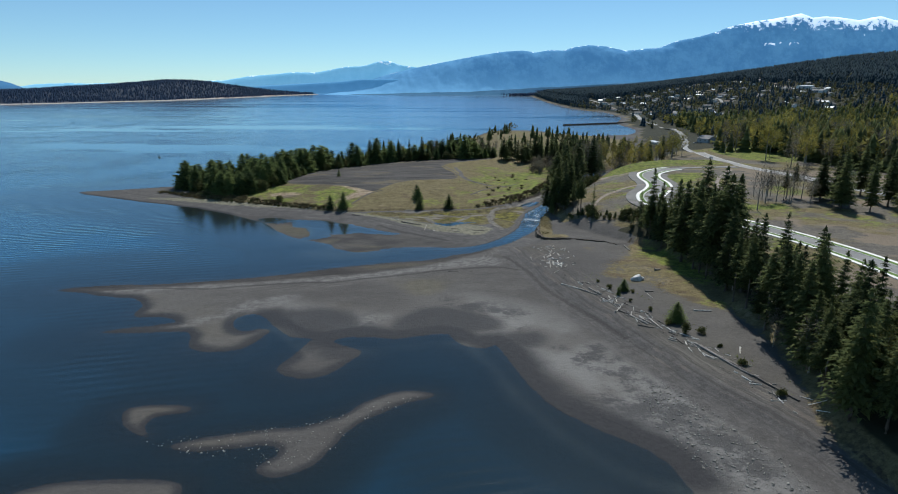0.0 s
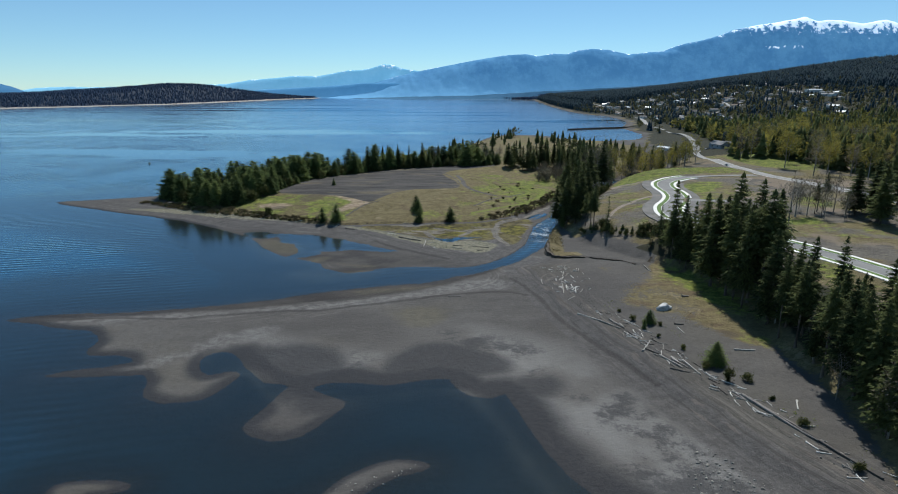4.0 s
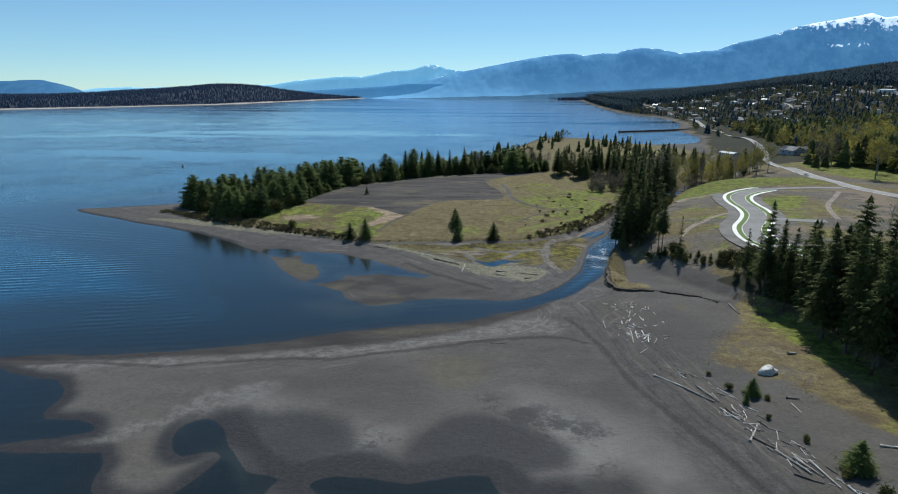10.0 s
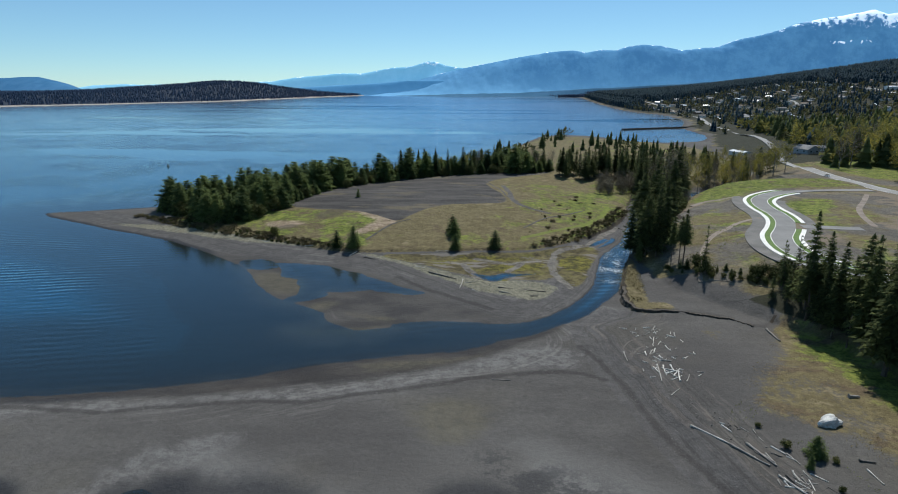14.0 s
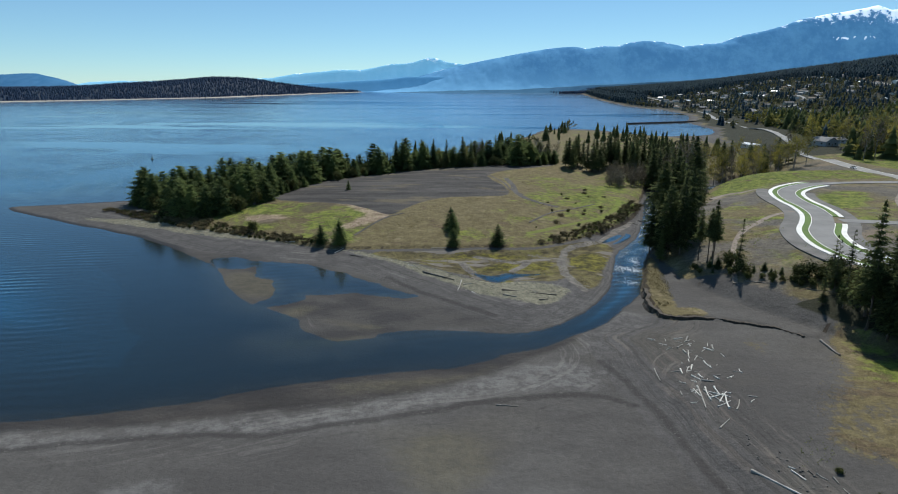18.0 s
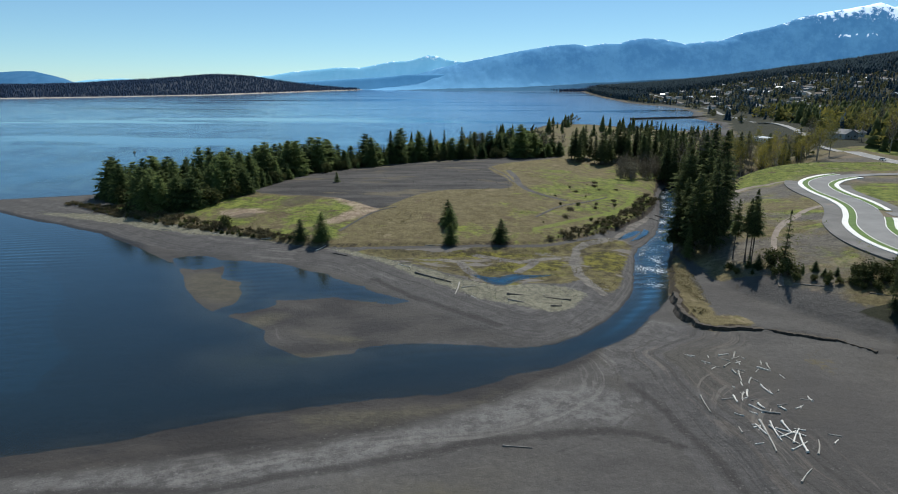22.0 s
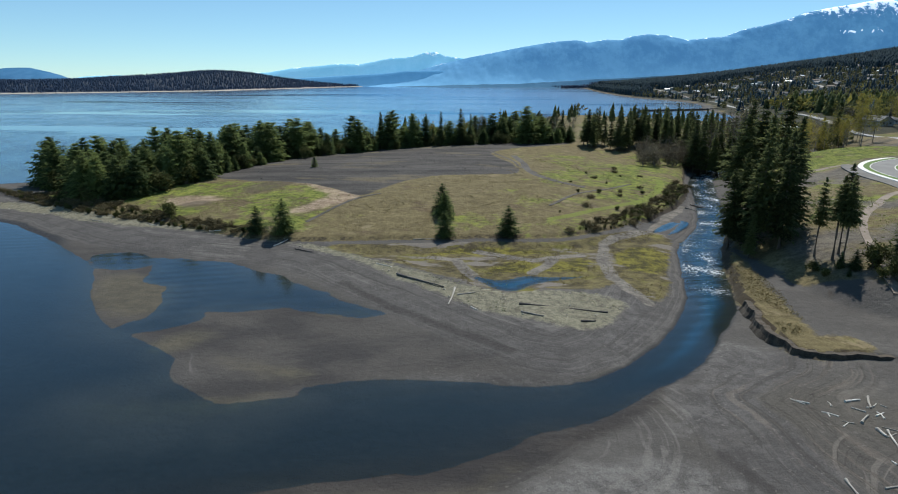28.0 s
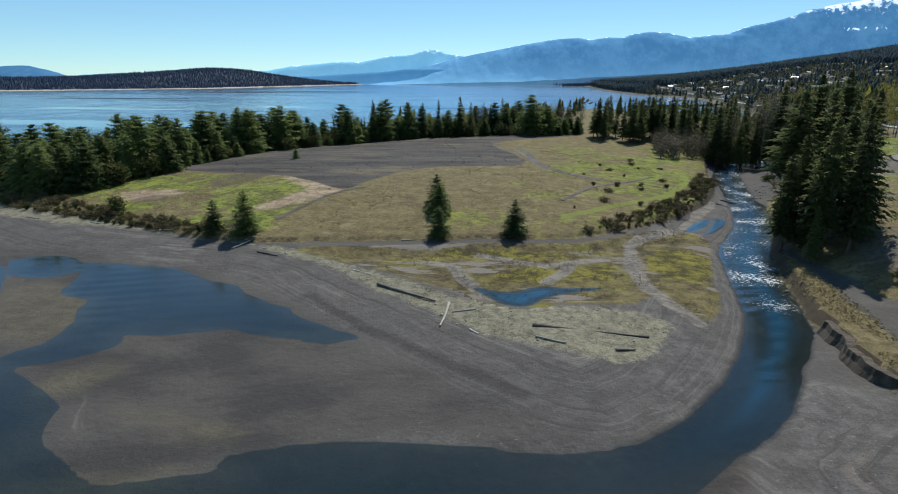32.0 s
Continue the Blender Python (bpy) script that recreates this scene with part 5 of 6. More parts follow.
wood(["leafy", "bare"], [(88, 150), (98, 190), (102, 180), (96, 140), (90, 110), (86, 112)], 12, 10, 17, "young alder at the edge of the fir wood", "alders at the wood's edge", 12, 7)
wood(["thin_fir"], [(86, 270), (92, 266), (104, 274), (108, 288), (96, 282)], 4.5, 6, 13, "young fir at the end of the wood", "young firs by the terrace", 13, 8)
wood(["fir"], [(188, 290), (215, 262), (260, 270), (255, 330), (205, 325)], 8, 24, 32, "tall fir between the two roads", "firs between the roads", 14, 18)
wood(["bare", "dead", "high_fir"], [(160, 300), (190, 292), (200, 320), (172, 325)], 6, 12, 19, "thin bare tree on the roadside clearing", "bare trees by the clearing", 15, 14)
wood(["leafy", "bare"], [(150, 496), (200, 512), (228, 530), (228, 590), (170, 570), (140, 520)], 8.5, 13, 21, "grey and olive alder behind the green field", "alders behind the field", 16, 40)
wood(["fir"], [(150, 500), (205, 520), (220, 560), (165, 560)], 11, 16, 24, "dark fir among the alders", "alders behind the field", 17, 9)
wood(["leafy", "leafy", "bare"], [(266, 420), (300, 400), (420, 430), (460, 620), (420, 760), (300, 700), (262, 560)], 15, 20, 29, "tall alder in yellow spring leaf beside the road", "alders along the main road", 18, 70)
wood(["fir"], [(270, 330), (330, 300), (430, 380), (470, 520), (330, 440)], 13, 24, 33, "dark fir across the main road", "firs across the main road", 19, 38)
wood(["willow"], [(74, 466), (90, 476), (112, 492), (118, 510), (100, 518), (86, 514), (76, 492)], 4.0, 6.5, 10.5, "grey leafless willow thicket on the river bank", "willows by the river", 20, 34)
wood(["willow", "shrub"], [(96, 400), (112, 420), (128, 460), (112, 455), (100, 425)], 6, 3, 7, "grey brush on the river's far bank", "willows by the river", 21, 16)
wood(["broom", "broom", "shrub"], [(21, 341), (33, 348), (45, 358), (58, 377), (67, 392), (76, 412), (84, 432), (80, 434), (70, 412), (58, 387), (45, 367), (26, 346)], 1.9, 0.6, 1.9, "dark brown scrub at the foot of the hill", "scrub on the river slope", 22, 120)
wood(["broom", "broom", "shrub"], [(-185, 398), (-150, 376), (-125, 363), (-104, 353), (-86, 344), (-64, 336), (-62, 339), (-84, 350), (-104, 361), (-125, 372), (-150, 388)], 1.8, 0.7, 1.8, "low olive scrub on the spit's gravel ridge", "scrub on the spit", 23, 300)
wood(["shrub", "broom"], [(20, 352), (44, 364), (60, 395), (70, 430), (60, 455), (40, 430), (24, 390)], 7, 0.7, 1.5, "small dark bush on the hill pasture", "bushes on the hill", 24, 18)
wood(["shrub", "shrub", "spruce"], [(68, 306), (70, 309), (80, 299), (90, 290), (102, 284), (108, 276), (98, 272), (94, 279), (86, 284), (77, 293)], 2.4, 1.5, 5.0, "young green shrub along the sandy terrace", "shrubs along the terrace", 25, 44)
wood(["shrub"], [(56, 205), (60, 190), (66, 165), (72, 140), (78, 118), (82, 122), (76, 150), (70, 178), (64, 196)], 6.5, 1.0, 2.6, "small green shrub among driftwood above the beach", "shrubs above the beach", 26, 22)
for x, y, tall, w in ((70.2, 164.5, 6.2, 1.75), (63.0, 192.3, 4.4, 1.6), (69.0, 155.5, 3.0, 0.8), (60.2, 188.6, 3.2, 0.9)):
    plant("shrub" if w == 0.8 else "spruce", x, y, tall, "dense dark green bush behind the driftwood line", "bushes behind the driftwood", widen=w)

# ---------------------------------------------------------------- the new street and the main road
def smooth_line(points, step):
    """Evenly spaced points along a rounded line."""
    p = np.array(points, float)
    q = np.vstack([2 * p[0] - p[1], p, 2 * p[-1] - p[-2]])
    rows = []
    for a, b, c, d in zip(q, q[1:], q[2:], q[3:]):
        for t in np.arange(8) / 8:
            rows.append(0.5 * (2 * b + (c - a) * t + (2 * a - 5 * b + 4 * c - d) * t * t + (3 * b - a - 3 * c + d) * t**3))
    rows = np.array(rows + [p[-1]])
    run = np.r_[0, np.cumsum(np.hypot(*np.diff(rows, axis=0).T))]
    at = np.arange(0, run[-1], step)
    return np.stack([np.interp(at, run, rows[:, 0]), np.interp(at, run, rows[:, 1])], -1)


def ribbon(name, line, inner, outer, top, thick, material, parent=None, label="", level=None):
    """A strip along a line between two offsets to its right, laid on the ground, with edges of its own."""
    d = np.gradient(line, axis=0)
    n = np.stack([d[:, 1], -d[:, 0]], -1) / np.hypot(*d.T)[:, None]
    ground_z = (height(line[:, 0], line[:, 1]) if level is None else np.full(len(line), level)) + top
    a, b = line + n * inner, line + n * outer
    verts, faces = [], []
    for (ax, ay), (bx, by), z in zip(a, b, ground_z):
        verts += [(ax, ay, z - thick), (ax, ay, z), (bx, by, z), (bx, by, z - thick)]
    for k in range(len(line) - 1):
        i, j = 4 * k, 4 * k + 4
        faces += [(i, i + 1, j + 1, j), (i + 1, i + 2, j + 2, j + 1), (i + 2, i + 3, j + 3, j + 2)]
    faces += [(0, 3, 2, 1), tuple(len(verts) - 4 + q for q in range(4))]
    return part(name, (verts, [f[::-1] for f in faces]), material, parent, label)


street_line = smooth_line(STREET, 1.5)
street = tagged(ribbon("road_street", street_line, -3.7, 3.7, 0.10, 0.6, ASPHALT), "new winding residential street of pale asphalt", "road", kind="structure")
built = street_line[(np.hypot(street_line[:, 0] - 170, street_line[:, 1] - 437) < 6).argmax():]
stub_at = int(np.argmin(np.hypot(built[:, 0] - 133, built[:, 1] - 350)))
for side, runs in ((1, ((0, len(built)),)), (-1, ((0, stub_at - 4), (stub_at + 4, len(built))))):
    for first, last in runs:
        piece = built[first:last]
        for name, i, o, top, material, label in (("kerb", 3.7, 3.95, 0.24, CONCRETE, "pale concrete kerb of the street"), ("pavement_verge", 3.95, 6.0, 0.22, VERGE, "bright green grass verge beside the kerb"),
                                                 ("pavement_walk", 6.0, 7.7, 0.25, CONCRETE, "new pale concrete footpath along the street")):
            tagged(ribbon(name, piece, side * i if side > 0 else -o, side * o if side > 0 else -i, top, 0.6, material), label, "pavement", kind="structure")
stub = np.stack([np.linspace(137, 160, 14), np.linspace(349, 345, 14)], -1)
tagged(ribbon("road_stub", stub, -3.2, 3.2, 0.085, 0.6, ASPHALT), "short side street of pale asphalt", "road", kind="structure")
high_line = smooth_line(HIGHROAD, 4.0)
tagged(ribbon("road_main", high_line, -5.0, 5.0, 0.07, 0.6, HIGHWAY), "worn two lane main road", "road", kind="structure")
WHITE_LINE = plain("road paint", (0.62, 0.62, 0.60), (0.78, 0.78, 0.75), 0.6)
for o in (-4.3, 4.3):
    tagged(ribbon("trim_line", high_line[high_line[:, 1] < 700], o - 0.09, o + 0.09, 0.085, 0.02, WHITE_LINE), "white edge line on the main road", "road line", kind="structure")
for track, w in (([(76, 290), (80, 303), (88, 322), (97, 337), (105, 346), (116, 358), (128, 366)], 1.2), ([(116, 420), (124, 424), (134, 424), (141, 421)], 2.6), ([(168, 350), (176, 372), (186, 392), (200, 412), (216, 436)], 1.3)):
    tagged(ribbon("road_track", smooth_line(track, 2.0), -w, w, 0.06, 0.4, SOIL), "bare soil track across the cleared land", "track", kind="structure")
GRAVEL = plain("grey site gravel", (0.085, 0.082, 0.078), (0.165, 0.158, 0.148), 0.15, fine=20)
PATH_SOIL = plain("dark trodden soil", (0.032, 0.030, 0.028), (0.085, 0.078, 0.070), 0.3)
for track, w in (([(-49, 345), (-46.5, 352), (-43, 362), (-41, 367), (-38, 372), (-33, 377)], 0.55), ([(15, 478), (18, 450), (19, 427), (25, 412), (33, 404), (38, 400)], 1.5), ([(4, 492), (13, 460), (16, 440), (22, 424)], 0.5), ([(21, 369), (33, 389), (46, 402), (57, 415)], 0.6)):
    tagged(ribbon("ground_path", smooth_line(track, 1.5), -w, w, 0.05, 0.4, PATH_SOIL), "narrow dark trodden path on the hill", "path", kind="structure")
bank_line = smooth_line([(50.0, 294), (49.2, 288), (48.2, 280), (48.6, 273.5), (51, 270.8), (57, 270.6), (62, 269.6), (66, 268.2), (70, 267), (74, 265.1), (77, 262.4), (80, 258.6)], 0.6)
bank_rng = np.random.default_rng(3)
bank_step = np.arange(len(bank_line))
bank_normal = np.gradient(bank_line, axis=0)
bank_normal = np.stack([-bank_normal[:, 1], bank_normal[:, 0]], -1) / np.maximum(np.hypot(*bank_normal.T), 0.05)[:, None]
bank_line = bank_line + bank_normal * (0.40 * np.sin(0.23 * bank_step) + 0.22 * np.sin(0.61 * bank_step + 1) + 0.07 * bank_rng.standard_normal(len(bank_step)))[:, None]
bank_top = 2.17 + 0.06 * bank_rng.standard_normal(len(bank_line))
bank_slump = 0.45 + 0.22 * np.sin(0.37 * bank_step) + 0.12 * np.sin(0.93 * bank_step)
bank_verts, bank_faces = [], []
for (bx, by), (nx_, ny_), bz, slump in zip(bank_line, bank_normal, bank_top, bank_slump):
    bank_verts += [(bx + 1.1 * nx_, by + 1.1 * ny_, bz - 0.05), (bx, by, bz), (bx - 0.10 * nx_, by - 0.10 * ny_, bz - 0.30), (bx - (0.1 + 0.3 * slump) * nx_, by - (0.1 + 0.3 * slump) * ny_, bz - 0.9), (bx - (0.3 + slump) * nx_, by - (0.3 + slump) * ny_, 0.35)]
for k in range(len(bank_line) - 1):
    bank_faces += [tuple(5 * k + q for q in (i, i + 1, i + 6, i + 5)) for i in range(4)]
tagged(part("ground_bank", (bank_verts, bank_faces), PEAT), "dark undercut peat bank of the terrace", "bank", kind="structure")
for i, o in ((7.7, 13.0), (-12.0, -7.7)):
    shoulder = street_line[(street_line[:, 0] < 150) & (street_line[:, 1] > 290)]
    tagged(ribbon("ground_shoulder", shoulder, i, o, 0.05, 0.5, GRAVEL), "grey gravel graded beside the footpath", "gravel", kind="structure")

# ---------------------------------------------------------------- far woods, each a mass that nobody could count
def tiers(rng, rows, sides):
    """A small conifer of ragged skirts, one unit high."""
    verts, faces = [], []
    for k in range(rows):
        z0, z1, r = 0.06 + 0.86 * k / rows, 0.06 + 0.86 * (k + 1.75) / rows, 0.20 * (1 - k / rows) ** 0.8 + 0.02
        n = len(verts)
        verts.append((0, 0, min(z1, 1.0)))
        for s in range(sides):
            w = 2 * math.pi * (s + 0.5 * rng.random()) / sides
            q = r * (0.65 + 0.6 * rng.random())
            verts.append((q * math.cos(w), q * math.sin(w), z0 - 0.05 * rng.random()))
        faces += [(n, n + 1 + s, n + 1 + (s + 1) % sides) for s in range(sides)]
    return np.array(verts), np.array(faces)


def clumps(rng, count):
    """A small broad crown of loose leaves, one unit high."""
    verts, faces = [], []
    for k in range(count):
        c = np.array([rng.gauss(0, 0.15), rng.gauss(0, 0.15), 0.58 + rng.gauss(0, 0.17)])
        n = len(verts)
        for _ in range(3):
            verts.append(c + np.array([rng.gauss(0, 0.10), rng.gauss(0, 0.10), rng.gauss(0, 0.09)]))
        faces.append((n, n + 1, n + 2))
    return np.array(verts), np.array(faces)


def mass(name, shapes, x, y, z, tall, material, label, seed, category="trees"):
    rng = np.random.default_rng(seed)
    verts, faces, base = [], [], 0
    turn, wide, pick = rng.random(len(x)) * 6.28, tall * (0.8 + 0.5 * rng.random(len(x))), rng.integers(0, len(shapes), len(x))
    for s, (v, f) in enumerate(shapes):
        m = pick == s
        c, d = np.cos(turn[m])[:, None], np.sin(turn[m])[:, None]
        px = (v[:, 0] * c - v[:, 1] * d) * wide[m][:, None] + x[m][:, None]
        py = (v[:, 0] * d + v[:, 1] * c) * wide[m][:, None] + y[m][:, None]
        pz = v[:, 2] * tall[m][:, None] + z[m][:, None]
        verts.append(np.stack([px, py, pz], -1).reshape(-1, 3))
        faces.append((f[None] + (np.arange(m.sum()) * len(v))[:, None, None]).reshape(-1, 3) + base)
        base += m.sum() * len(v)
    verts, faces = np.concatenate(verts), np.concatenate(faces)
    mesh = bpy.data.meshes.new(name)
    mesh.vertices.add(len(verts))
    mesh.vertices.foreach_set("co", verts.astype(np.float32).ravel())
    mesh.loops.add(faces.size)
    mesh.loops.foreach_set("vertex_index", faces.astype(np.int32).ravel())
    mesh.polygons.add(len(faces))
    mesh.polygons.foreach_set("loop_start", np.arange(0, faces.size, 3, dtype=np.int32))
    mesh.update(calc_edges=True)
    mesh.materials.append(material)
    return tagged(new(name, mesh), label, category, kind="stuff")


shape_rng = random.Random(77)
FAR_SHAPES = [tiers(shape_rng, 3, 6) for _ in range(6)]
MID_SHAPES = [tiers(shape_rng, 6, 9) for _ in range(6)]
LEAF_SHAPES = [clumps(shape_rng, 26) for _ in range(5)]
draw = np.random.default_rng(5)


def thrown(count, x0, x1, y0, y1):
    return x0 + (x1 - x0) * draw.random(count), y0 + (y1 - y0) * draw.random(count)


# island
x, y = thrown(38000, -2600, -850, 1400, 4650)
d = inside(x, y, ISLAND)
ok = (d > 14) & (d < 520)
x, y, d = x[ok], y[ok], d[ok]
mass("island_forest", FAR_SHAPES, x, y, island_height(x, y) - 1, 10 + 8 * draw.random(len(x)), HAZED_ISLE_FIR, "dark fir forest covering the island", 1, "forest")
house_rng = random.Random(8)
spots = []
while len(spots) < 165:
    hx, hy = house_rng.uniform(430, 1250), house_rng.uniform(1120, 2350)
    if hx - 480 < 0.06 * (hy - 1120) or hx > 0.62 * hy + 60 or any(math.hypot(hx - a, hy - b) < 22 for a, b in spots):
        continue
    spots.append((hx, hy))
TOWN_STREETS = [[(470, 1180), (500, 1300), (560, 1400), (660, 1450), (760, 1560)], [(560, 1900), (700, 1800), (800, 1760), (900, 1700)], [(700, 1500), (760, 1640), (800, 1760)], [(930, 1500), (960, 1620), (1010, 1760)]]
# the long slope behind the town
x, y = thrown(95000, 330, 3600, 700, 4400)
up = np.where(y > 1000, inside(x, y, BERM, 1) - 4, inside(x, y, UPLAND, 1))
clearing = rough(x, y, 260, 71)
town = ease(up, 420, 560) + ease(y, 2100, 2500)
ok = (up > np.where(y > 1000, 10, 30)) & (x < 0.95 * y + 120) & (draw.random(len(x)) < 0.80 + 0.20 * np.clip(town, 0, 1)) & (np.hypot(x, y) < 4700)
x, y = x[ok], y[ok]
away = line_distance(x, y, HIGHROAD) > 16
for street_ in TOWN_STREETS:
    away &= line_distance(x, y, street_) > 11
for hx, hy in spots + [(985, 1640)]:
    away &= (np.hypot(x - hx, y - hy) > 13) & ((np.abs(x - hx) > 12) | (y > hy) | (y < hy - 46))
x, y = x[away], y[away]
in_town = (inside(x, y, UPLAND, 1) < 500) & (y < 2350)
leaf = draw.random(len(x)) < np.where(in_town, 0.66, 0.05)
z = height(x, y)
tall = np.where(in_town, 0.68, 1.0) * (18 + 12 * draw.random(len(x)))
mass("slope_forest", FAR_SHAPES, x[~leaf], y[~leaf], z[~leaf] - 1, tall[~leaf], HAZED_FIR, "dark fir forest on the long slope behind town", 2, "forest")
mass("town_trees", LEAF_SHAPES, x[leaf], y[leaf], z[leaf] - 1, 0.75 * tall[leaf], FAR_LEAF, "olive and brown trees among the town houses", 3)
# belt between the main road and the town
x, y = thrown(3600, 200, 1200, 560, 1150)
ok = (inside(x, y, UPLAND, 1) > 12) & (line_distance(x, y, HIGHROAD) > 14) & (x < 0.95 * y + 60) & (rough(x, y, 130, 72) > -0.12)
x, y = x[ok], y[ok]
z, leaf = height(x, y), draw.random(len(x)) < 0.62
tall = 15 + 13 * draw.random(len(x))
mass("belt_firs", MID_SHAPES, x[~leaf], y[~leaf], z[~leaf] - 1, tall[~leaf], FIR, "dark firs between the road and the town", 4)
mass("belt_alders", LEAF_SHAPES, x[leaf], y[leaf], z[leaf] - 1, 0.8 * tall[leaf], OLIVE, "yellow spring alders between road and town", 5)
# right of the main road
x, y = thrown(2600, 290, 900, 150, 640)
ok = (line_distance(x, y, HIGHROAD) > 40) & (x > 300)
x, y = x[ok], y[ok]
z, leaf = height(x, y), draw.random(len(x)) < 0.35
tall = 18 + 13 * draw.random(len(x))
mass("roadside_firs", MID_SHAPES, x[~leaf], y[~leaf], z[~leaf] - 1, tall[~leaf], FIR, "dark firs inland of the main road", 6)
mass("roadside_alders", LEAF_SHAPES, x[leaf], y[leaf], z[leaf] - 1, 0.85 * tall[leaf], OLIVE, "spring alders inland of the main road", 7)
# point beyond the plateau and the low far shore
x, y = thrown(900, -90, 260, 550, 1010)
ok = (inside(x, y, HILL, 1) > 8) & (rough(x, y, 70, 74) > 0.0) & ~((x > 25) & (x < 140) & (y > 560) & (y < 860) & (draw.random(len(x)) < 0.85))
x, y = x[ok], y[ok]
leaf = draw.random(len(x)) < 0.3
z, tall = height(x, y), 8 + 11 * draw.random(len(x))
mass("point_firs", MID_SHAPES, x[~leaf], y[~leaf], z[~leaf] - 1, tall[~leaf], FIR, "dark firs along the outer shore", 8)
mass("point_alders", LEAF_SHAPES, x[leaf], y[leaf], z[leaf] - 1, 0.8 * tall[leaf], FAR_LEAF, "grey alders along the outer shore", 10)
x, y = thrown(5200, -480, 1100, 4400, 4640)
ok = inside(x, y, LAND, 1) > 6
x, y = x[ok], y[ok]
mass("far_shore_forest", FAR_SHAPES, x, y, height(x, y) - 1, 14 + 9 * draw.random(len(x)), HAZED_ISLE_FIR, "dark forest on the far low shore", 9, "forest")

# ---------------------------------------------------------------- beach: boulder, driftwood, stones
def stone_mesh(rng, x, y, z, detail=2, jag=0.16):
    bm = bmesh.new()
    bmesh.ops.create_icosphere(bm, subdivisions=detail, radius=1)
    for v in bm.verts:
        q = v.co.normalized()
        d = 1 + jag * noise.noise(q * 1.3 + Vector((rng.random() * 0.02, 7.1 * jag, z))) * 2 + 0.5 * jag * noise.noise(q * 3.1)
        v.co = Vector((q.x * x * d, q.y * y * d, max(q.z, -0.45) * z * d))
    for f in bm.faces:
        f.smooth = False
    return bm


boulder = part("boulder", stone_mesh(random.Random(2), 2.3, 1.7, 1.5, 3, 0.22), BOULDER)
boulder.matrix_basis = pose(71.3, 203.2, ground_at(71.3, 203.2) + 0.45, 0, 0, 25)
tagged(boulder, "large pale granite boulder on the brown beach turf", "boulder")


def log_mesh(rng, sides=8):
    """A worn trunk of unit length along x, a little bent, butt end thicker."""
    bend, pts, radii = rng.uniform(-0.03, 0.03), [], []
    for k in range(7):
        t = k / 6
        pts.append((t - 0.5, bend * math.sin(3.1 * t), 0.006 * rng.uniform(-1, 1)))
        radii.append(1 * (1.0 - 0.38 * t) * (1 + 0.14 * rng.uniform(-1, 1)) * (1.25 if k == 0 else 1))
    verts, faces = [], []
    for k, (p, r) in enumerate(zip(pts, radii)):
        for s in range(sides):
            w = 2 * math.pi * s / sides
            q = r * (1 + 0.12 * rng.uniform(-1, 1))
            verts.append((p[0], p[1] + q * math.cos(w) * 0.028, p[2] + q * math.sin(w) * 0.028))
        if k:
            for s in range(sides):
                i, j = (k - 1) * sides + s, (k - 1) * sides + (s + 1) % sides
                faces.append((i, j, j + sides, i + sides))
    faces += [tuple(range(sides))[::-1], tuple(range(len(verts) - sides, len(verts)))]
    mesh = bpy.data.meshes.new("driftwood_log")
    mesh.from_pydata(verts, [], faces)
    mesh.update()
    return mesh


log_rng = random.Random(31)
PALE_LOGS, DARK_LOGS = [log_mesh(log_rng) for _ in range(5)], [log_mesh(log_rng) for _ in range(5)]
for meshes, material in ((PALE_LOGS, DRIFT), (DARK_LOGS, OLD_LOG)):
    for mesh in meshes:
        mesh.materials.append(material)


def lay_log(x0, y0, x1, y1, thick, label, group, pale=True, lift=0.0):
    ends = height(np.array([x0, x1]), np.array([y0, y1])) + 0.62 * thick + lift
    a, b = Vector((x0, y0, ends[0])), Vector((x1, y1, ends[1]))
    long = (b - a).length
    ob = new("driftwood_log", log_rng.choice(PALE_LOGS if pale else DARK_LOGS))
    s = 0.78 * thick / 0.028
    ob.matrix_basis = Matrix.Translation((a + b) / 2) @ (b - a).to_track_quat("X", "Z").to_matrix().to_4x4() @ Matrix.Diagonal((long, s, s, 1))
    return tagged(ob, label, "log", group)


FIELD = [(48.1, 256.7, 50.3, 257.2), (51.8, 258, 50.5, 255.1), (47.3, 251.6, 49.1, 253.3), (48.3, 250.3, 48.4, 248.7), (49.3, 249.9, 48.2, 245.7), (47.8, 245.2, 47.5, 243.6), (50.4, 247, 49, 244.6), (53.4, 251.6, 55.2, 250),
         (55.8, 253, 55.4, 250.4), (50.8, 244, 51, 239.9), (46.5, 240.8, 45, 237.5), (47.4, 241.5, 46.4, 238.9), (44.3, 239.7, 44, 237.2), (38.9, 240.1, 38.6, 234.4), (45.5, 236.2, 46.6, 233.8), (46.6, 233.8, 49, 232.9),
         (43.8, 229.9, 44.3, 226.9), (46.3, 230.5, 45.6, 225.1), (48, 230.3, 48, 226.9), (49.9, 235.2, 50.4, 233.9), (47, 236.4, 47.4, 234.7)]
